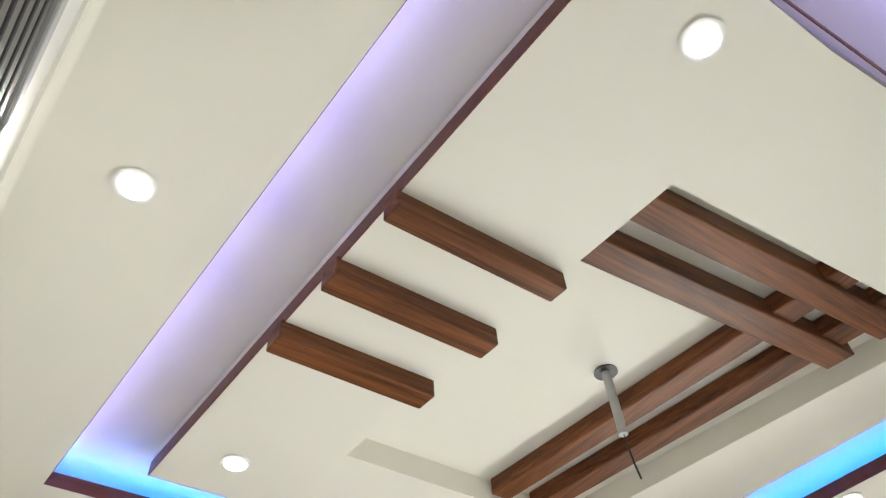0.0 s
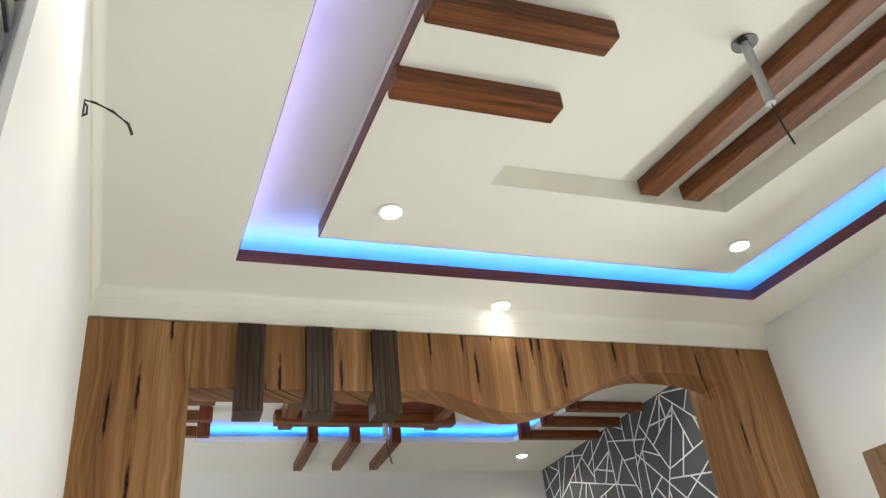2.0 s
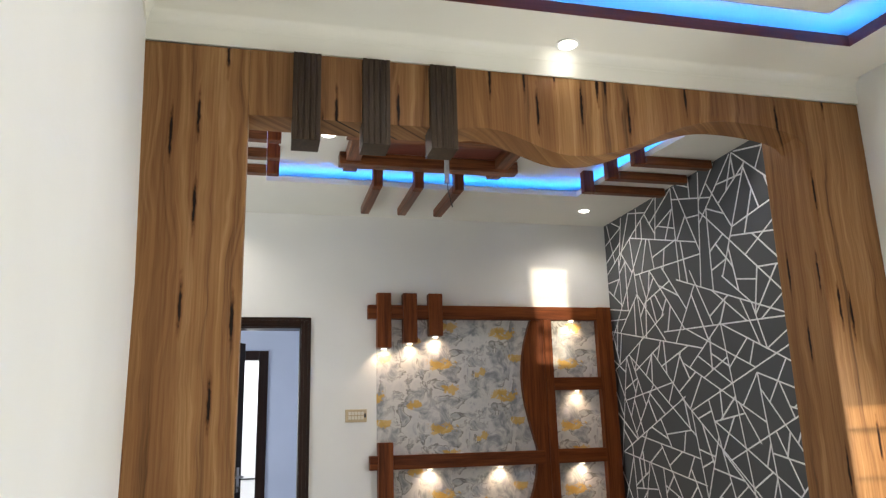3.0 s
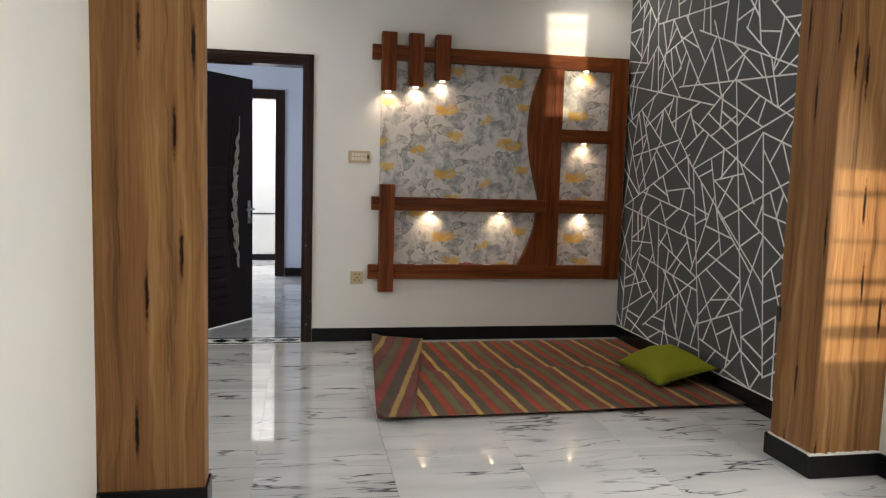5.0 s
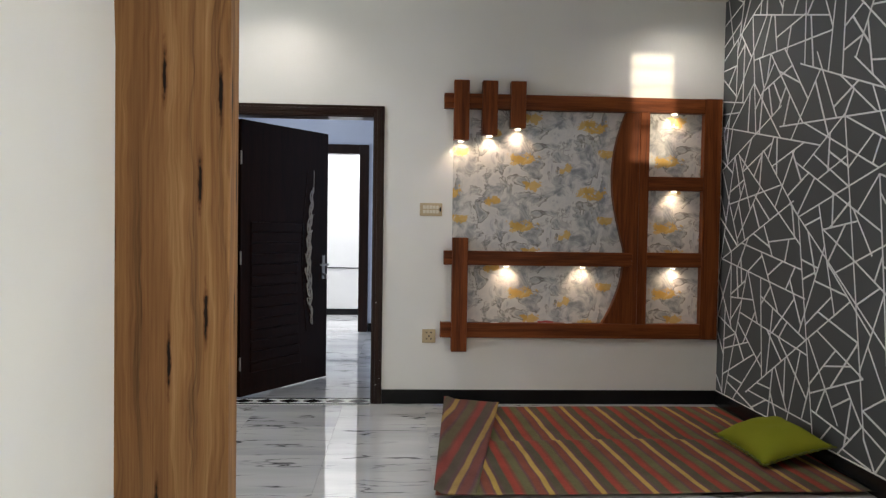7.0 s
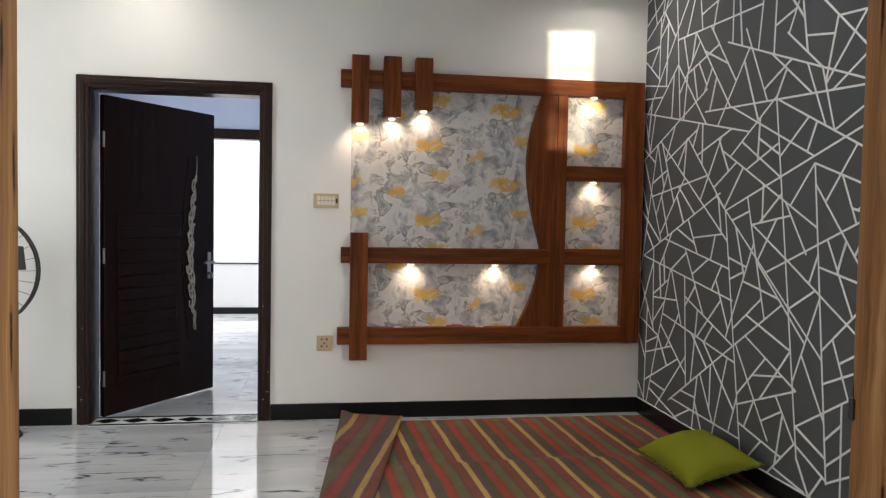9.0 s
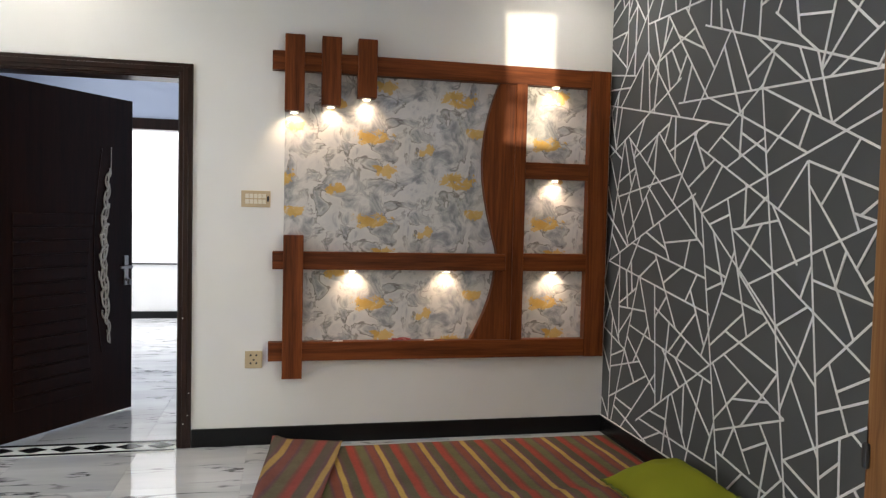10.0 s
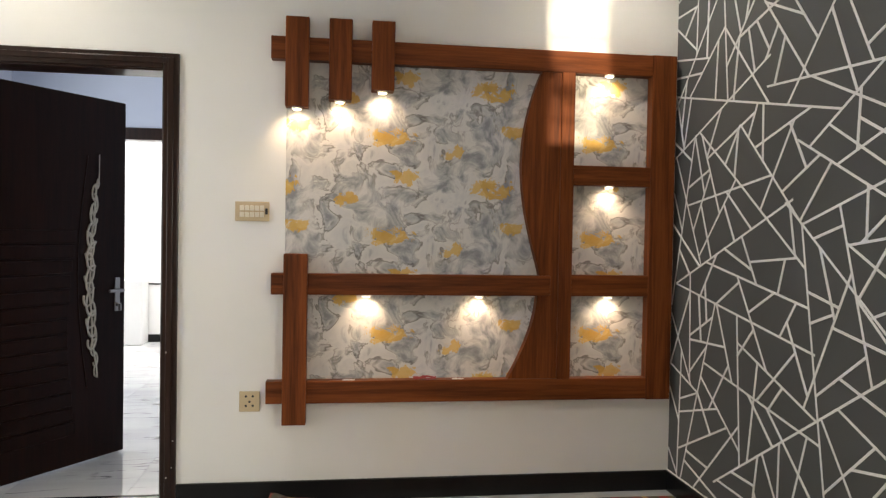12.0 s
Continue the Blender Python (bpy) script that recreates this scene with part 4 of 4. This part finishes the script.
# ---- fan pipes and wires ----
def fan_pipe(x, y, top, length):
    t = thing("fan_pipe", (x, y, top), "grey conduit pipe hanging from a hole in the ceiling", "pipe")
    # Flat black disc gives the dark inside of the hole; nothing is cut.
    bm = bmesh.new()
    cylinder(bm, (x, y, top - 0.002), 0.042, 0.004, "z", 24)
    part("hole", bm, M_BLACK, t, "black disc for the dark of an open hole")
    bm = bmesh.new()
    cylinder(bm, (x, y, top - length / 2), 0.0155, length, "z", 18)
    part("tube", bm, M_PIPE, t)
    bm = bmesh.new()
    tube(bm, [(x, y, top - length + 0.02), (x + 0.004, y, top - length - 0.04), (x + 0.018, y + 0.004, top - length - 0.1), (x + 0.03, y + 0.004, top - length - 0.15)], 0.0035, 6)
    part("wire_end", bm, M_BLACK, t)


fan_pipe(2.10, 1.615, PZ + 0.099, 0.26)
fan_pipe(1.655, 4.58, 3.032, 0.24)
bm = bmesh.new()
W0 = Vector((0.185, 1.955, 2.83))
tube(bm, [W0 + Vector(p) for p in ((0, 0, 0), (0.03, 0.005, 0), (0.075, 0.01, -0.018), (0.115, 0.012, -0.05), (0.128, 0.01, -0.085))], 0.004, 6)
tube(bm, [W0 + Vector(p) for p in ((0, 0, 0), (0.016, 0, -0.02), (0.018, 0, -0.045), (0.0, 0, -0.06), (-0.006, 0, -0.05))], 0.003, 6)
tube(bm, [W0 + Vector(p) for p in ((0, 0, -0.005), (0.008, 0.004, -0.02), (0.008, 0.004, -0.04), (-0.004, 0.002, -0.048))], 0.003, 6)
solid("loose_wire", bm, M_BLACK, "dark loose electric wires poking out of the wall", "wire", at=W0)

vent = thing("wall_ventilator", (0.24, 0.8, 1.83), "dark louvred ventilator high on the hall wall", "ventilator")
for y0, y1, z0, z1 in ((0.45, 0.5, 1.83, 2.36), (1.0, 1.05, 1.83, 2.36), (0.5, 1.0, 1.83, 1.88), (0.5, 1.0, 2.32, 2.36)):
    part("side_board", skew(boxed(HALL_L + 0.006, HALL_L + 0.05, y0, y1, z0, z1, bevel=0.004)), M_PIPE, vent)
for k in range(9):
    part("louvre", skew(boxed(HALL_L + 0.006, HALL_L + 0.044, 0.5, 1.0, 1.89 + k * 0.048, 1.923 + k * 0.048, bevel=0.004)), M_BLACK, vent)

# ---- rug and pillow ----
rug = thing("rug", (2.3, 5.2, 0), "striped woven rug, red green and yellow, one edge folded", "rug")


def sheet(points_at, nu, nv, thick):
    """A thin cloth: points_at(u, v) gives the place of each grid point."""
    bm = bmesh.new()
    grid = [[bm.verts.new(points_at(i / nu, j / nv)) for j in range(nv + 1)] for i in range(nu + 1)]
    for i in range(nu):
        for j in range(nv):
            bm.faces.new((grid[i][j], grid[i + 1][j], grid[i + 1][j + 1], grid[i][j + 1]))
    bmesh.ops.recalc_face_normals(bm, faces=bm.faces[:])
    bmesh.ops.solidify(bm, geom=bm.faces[:], thickness=thick)
    return bm


def rug_at(u, v):
    x0, x1 = 1.27 + 0.15 * v, 3.462
    y = 4.26 + v * 1.82 + 0.03 * (1 - v) * u
    x = x0 + (x1 - x0) * u
    z = 0.008 + 0.004 * noise.noise((x * 5, y * 5, 0.3)) + 0.005 * noise.noise((x * 2, y * 2, 1.3))
    step = 0.02 / (1 + math.exp((y - 5.2 - 0.02 * math.sin(x * 3)) / 0.012))
    return (x, y, max(z, 0.006) + step)


part("cloth", sheet(rug_at, 60, 50, 0.004), M_CLOTH, rug, smooth=True)


def flap_at(u, v):
    x0 = 1.262 + 0.15 * v
    wide = 0.20 + 0.20 * v
    x = x0 + wide * u
    y = 4.245 + v * 1.86 - 0.03 * u
    lift = 0.040 + 0.022 * math.exp(-((u - 0.04) / 0.12) ** 2) + 0.006 * noise.noise((x * 6, y * 4, 2.2)) + 0.018 * math.exp(-((v - 1) / 0.06) ** 2) * (1 - u)
    return (x, y, lift)


flap = part("folded_edge", sheet(flap_at, 16, 50, 0.004), M_CLOTH_BACK, rug, smooth=True)

pillow = thing("pillow", (3.28, 5.0, 0.012), "lime green cushion with a frilled edge, lying on the rug", "pillow")


CORNERS = [Vector(c) for c in ((3.06, 5.22, 0.05), (3.07, 4.61, 0.05), (3.45, 4.60, 0.155), (3.45, 5.15, 0.155))]
MIDDLE = sum(CORNERS, Vector()) / 4
UP = (CORNERS[1] - CORNERS[0]).cross(CORNERS[3] - CORNERS[0]).normalized()


def cushion(side):
    def at(u, v):
        a, b = 2 * u - 1, 2 * v - 1
        bulge = max(0.0, (1 - abs(a) ** 2.4) * (1 - abs(b) ** 2.4)) ** 0.6
        pinch_u, pinch_v = 1 - 0.10 * (1 - b * b), 1 - 0.10 * (1 - a * a)
        uu, vv = 0.5 + a * pinch_u / 2, 0.5 + b * pinch_v / 2
        p = (1 - uu) * (1 - vv) * CORNERS[0] + uu * (1 - vv) * CORNERS[1] + uu * vv * CORNERS[2] + (1 - uu) * vv * CORNERS[3]
        return p + UP * side * bulge * (0.115 if side > 0 else 0.06) * (1 + 0.15 * noise.noise((a * 2.5, b * 2.5, side)))
    return at


bm = bmesh.new()
for side in (1, -1):
    at = cushion(side)
    n = 24
    g = [[bm.verts.new(at(i / n, j / n)) for j in range(n + 1)] for i in range(n + 1)]
    for i in range(n):
        for j in range(n):
            bm.faces.new((g[i][j], g[i + 1][j], g[i + 1][j + 1], g[i][j + 1]))
bmesh.ops.remove_doubles(bm, verts=bm.verts[:], dist=0.0004)
bmesh.ops.recalc_face_normals(bm, faces=bm.faces[:])
cover = part("cover", bm, M_PILLOW, pillow, smooth=True)
bm = bmesh.new()
rim = []
edge = cushion(1)
for i in range(160):
    s = i / 40
    k, f = int(s), s - int(s)
    p = edge(*((f, 0), (1, f), (1 - f, 1), (0, 1 - f))[k])
    out = (p - MIDDLE).normalized()
    rim.append(p + out * 0.006 * (1 + math.sin(i * 1.9)) + Vector((0, 0, 0.003 * math.sin(i * 1.3))))
tube(bm, rim + [rim[0]], 0.006, 6)
part("frill", bm, M_PILLOW_EDGE, cover, "frilled cushion edge", smooth=True)

# ---- standing fan beside the door ----
FX, FY, FZ = -0.66, 5.82, 1.0
fan = thing("standing_fan", (FX, FY, 0), "black standing fan with a wire cage", "fan")
bm = bmesh.new()
cylinder(bm, (FX, FY + 0.12, 0.015), 0.19, 0.03, "z", 32, 0.17)
part("base", bm, M_BLACK, fan)
bm = bmesh.new()
cylinder(bm, (FX, FY + 0.12, 0.5), 0.014, 0.98, "z", 14)
part("pole", bm, M_CHROME, fan)
bm = bmesh.new()
cylinder(bm, (FX, FY + 0.10, FZ), 0.06, 0.14, "y", 20, 0.045)
part("motor", bm, M_BLACK, fan)
cage_bm = bmesh.new()
for r, y in ((0.33, 0), (0.33, 0.03), (0.23, -0.04), (0.12, -0.06)):
    tube(cage_bm, [(FX + r * math.cos(a * math.tau / 40), FY + y, FZ + r * math.sin(a * math.tau / 40)) for a in range(41)], 0.008 if r == 0.33 else 0.003, 5)
for k in range(28):
    a = k * math.tau / 28
    tube(cage_bm, [(FX + r * math.cos(a), FY + y, FZ + r * math.sin(a)) for r, y in ((0.04, -0.065), (0.2, -0.05), (0.33, 0))], 0.0018, 4)
part("cage", cage_bm, M_BLACK, fan)
for k in range(3):
    bm = bmesh.new()
    a = k * math.tau / 3 + 0.4
    pts = [(FX + r * math.cos(a + s), FZ + r * math.sin(a + s)) for r, s in ((0.05, -0.3), (0.16, -0.42), (0.27, -0.38), (0.29, 0.1), (0.2, 0.42), (0.06, 0.3))]
    outline(bm, pts, FY - 0.004, FY + 0.002)
    part("blade", bm, M_BLACK, fan)

# ---- unseen tree added outside the hall to break up the sun patch ----
def shade_tree(x, y, height, seed):
    rng = random.Random(seed)
    t = thing("tree", (x, y, -0.13), "unseen slender tree with small green leaves, added to break up the sunlight", "tree")
    bm = bmesh.new()
    stem = [Vector((x + 0.03 * math.sin(k * 1.3), y + 0.02 * math.cos(k), -0.14 + height * k / 8)) for k in range(9)]
    for k in range(8):
        tube(bm, [stem[k], stem[k + 1]], 0.022 - 0.0022 * k, 8)
    tips = []
    for k in range(14):
        base = stem[4 + k % 5]
        turn, rise = k * 2.4, rng.uniform(0.1, 0.3)
        tip = base + Vector((0.34 * math.cos(turn), 0.34 * math.sin(turn), rise)) * rng.uniform(0.6, 1.0)
        tube(bm, [base, (base + tip) / 2 + Vector((0, 0, 0.03)), tip], 0.005, 5)
        tips += [base.lerp(tip, f) for f in (0.45, 0.7, 0.9, 1.0)]
    part("trunk", bm, M_BARK, t)
    bm = bmesh.new()
    for tip in tips:
        for k in range(7):
            p = tip + Vector((rng.gauss(0, 0.06), rng.gauss(0, 0.06), rng.gauss(0, 0.05)))
            d = Vector((rng.uniform(-1, 1), rng.uniform(-1, 1), rng.uniform(-0.8, 0.3))).normalized()
            side = d.orthogonal().normalized() * rng.uniform(0.012, 0.02)
            size = rng.uniform(0.05, 0.085)
            bm.faces.new([bm.verts.new(q) for q in (p, p + d * size * 0.45 + side, p + d * size, p + d * size * 0.45 - side)])
    part("crown", bm, M_LEAF, t)


# Stands in the sun's way to the ventilator, to dapple the patch indoors.
shade_tree(2.56, -2.2, 2.36, 4)

# ---- floor ----
floor = solid("floor", boxed(-3.2, 3.8, -0.4, 12.0, -0.12, -0.006), M_GROUT, "polished white marble tiled floor with dark veins", kind="structure")
solid("ground", boxed(-60, 60, -60, 60, -0.4, -0.13), M_GROUT, "plain ground round the house", kind="structure")
S = 0.6
bm = bmesh.new()
box(bm, 0, S - 0.001, 0, S - 0.001, -0.008, 0.0, bevel=0.0005)
tile_mesh = bpy.data.meshes.new("tile")
bm.to_mesh(tile_mesh)
bm.free()
tile_mesh.materials.append(M_TILE)
for i in range(-4, 7):
    for j in range(-1, 20):
        x, y = -0.53 + i * S, 0.16 + j * S
        if x > GEO or (y > 6.3 and not -1.6 < x < 1.5) or (y < 2.8 and x < -0.4) or x < ROOM_L - S:
            continue
        tile = new("tile", tile_mesh)
        tile.location = (x, y, 0)
        tile.parent = floor
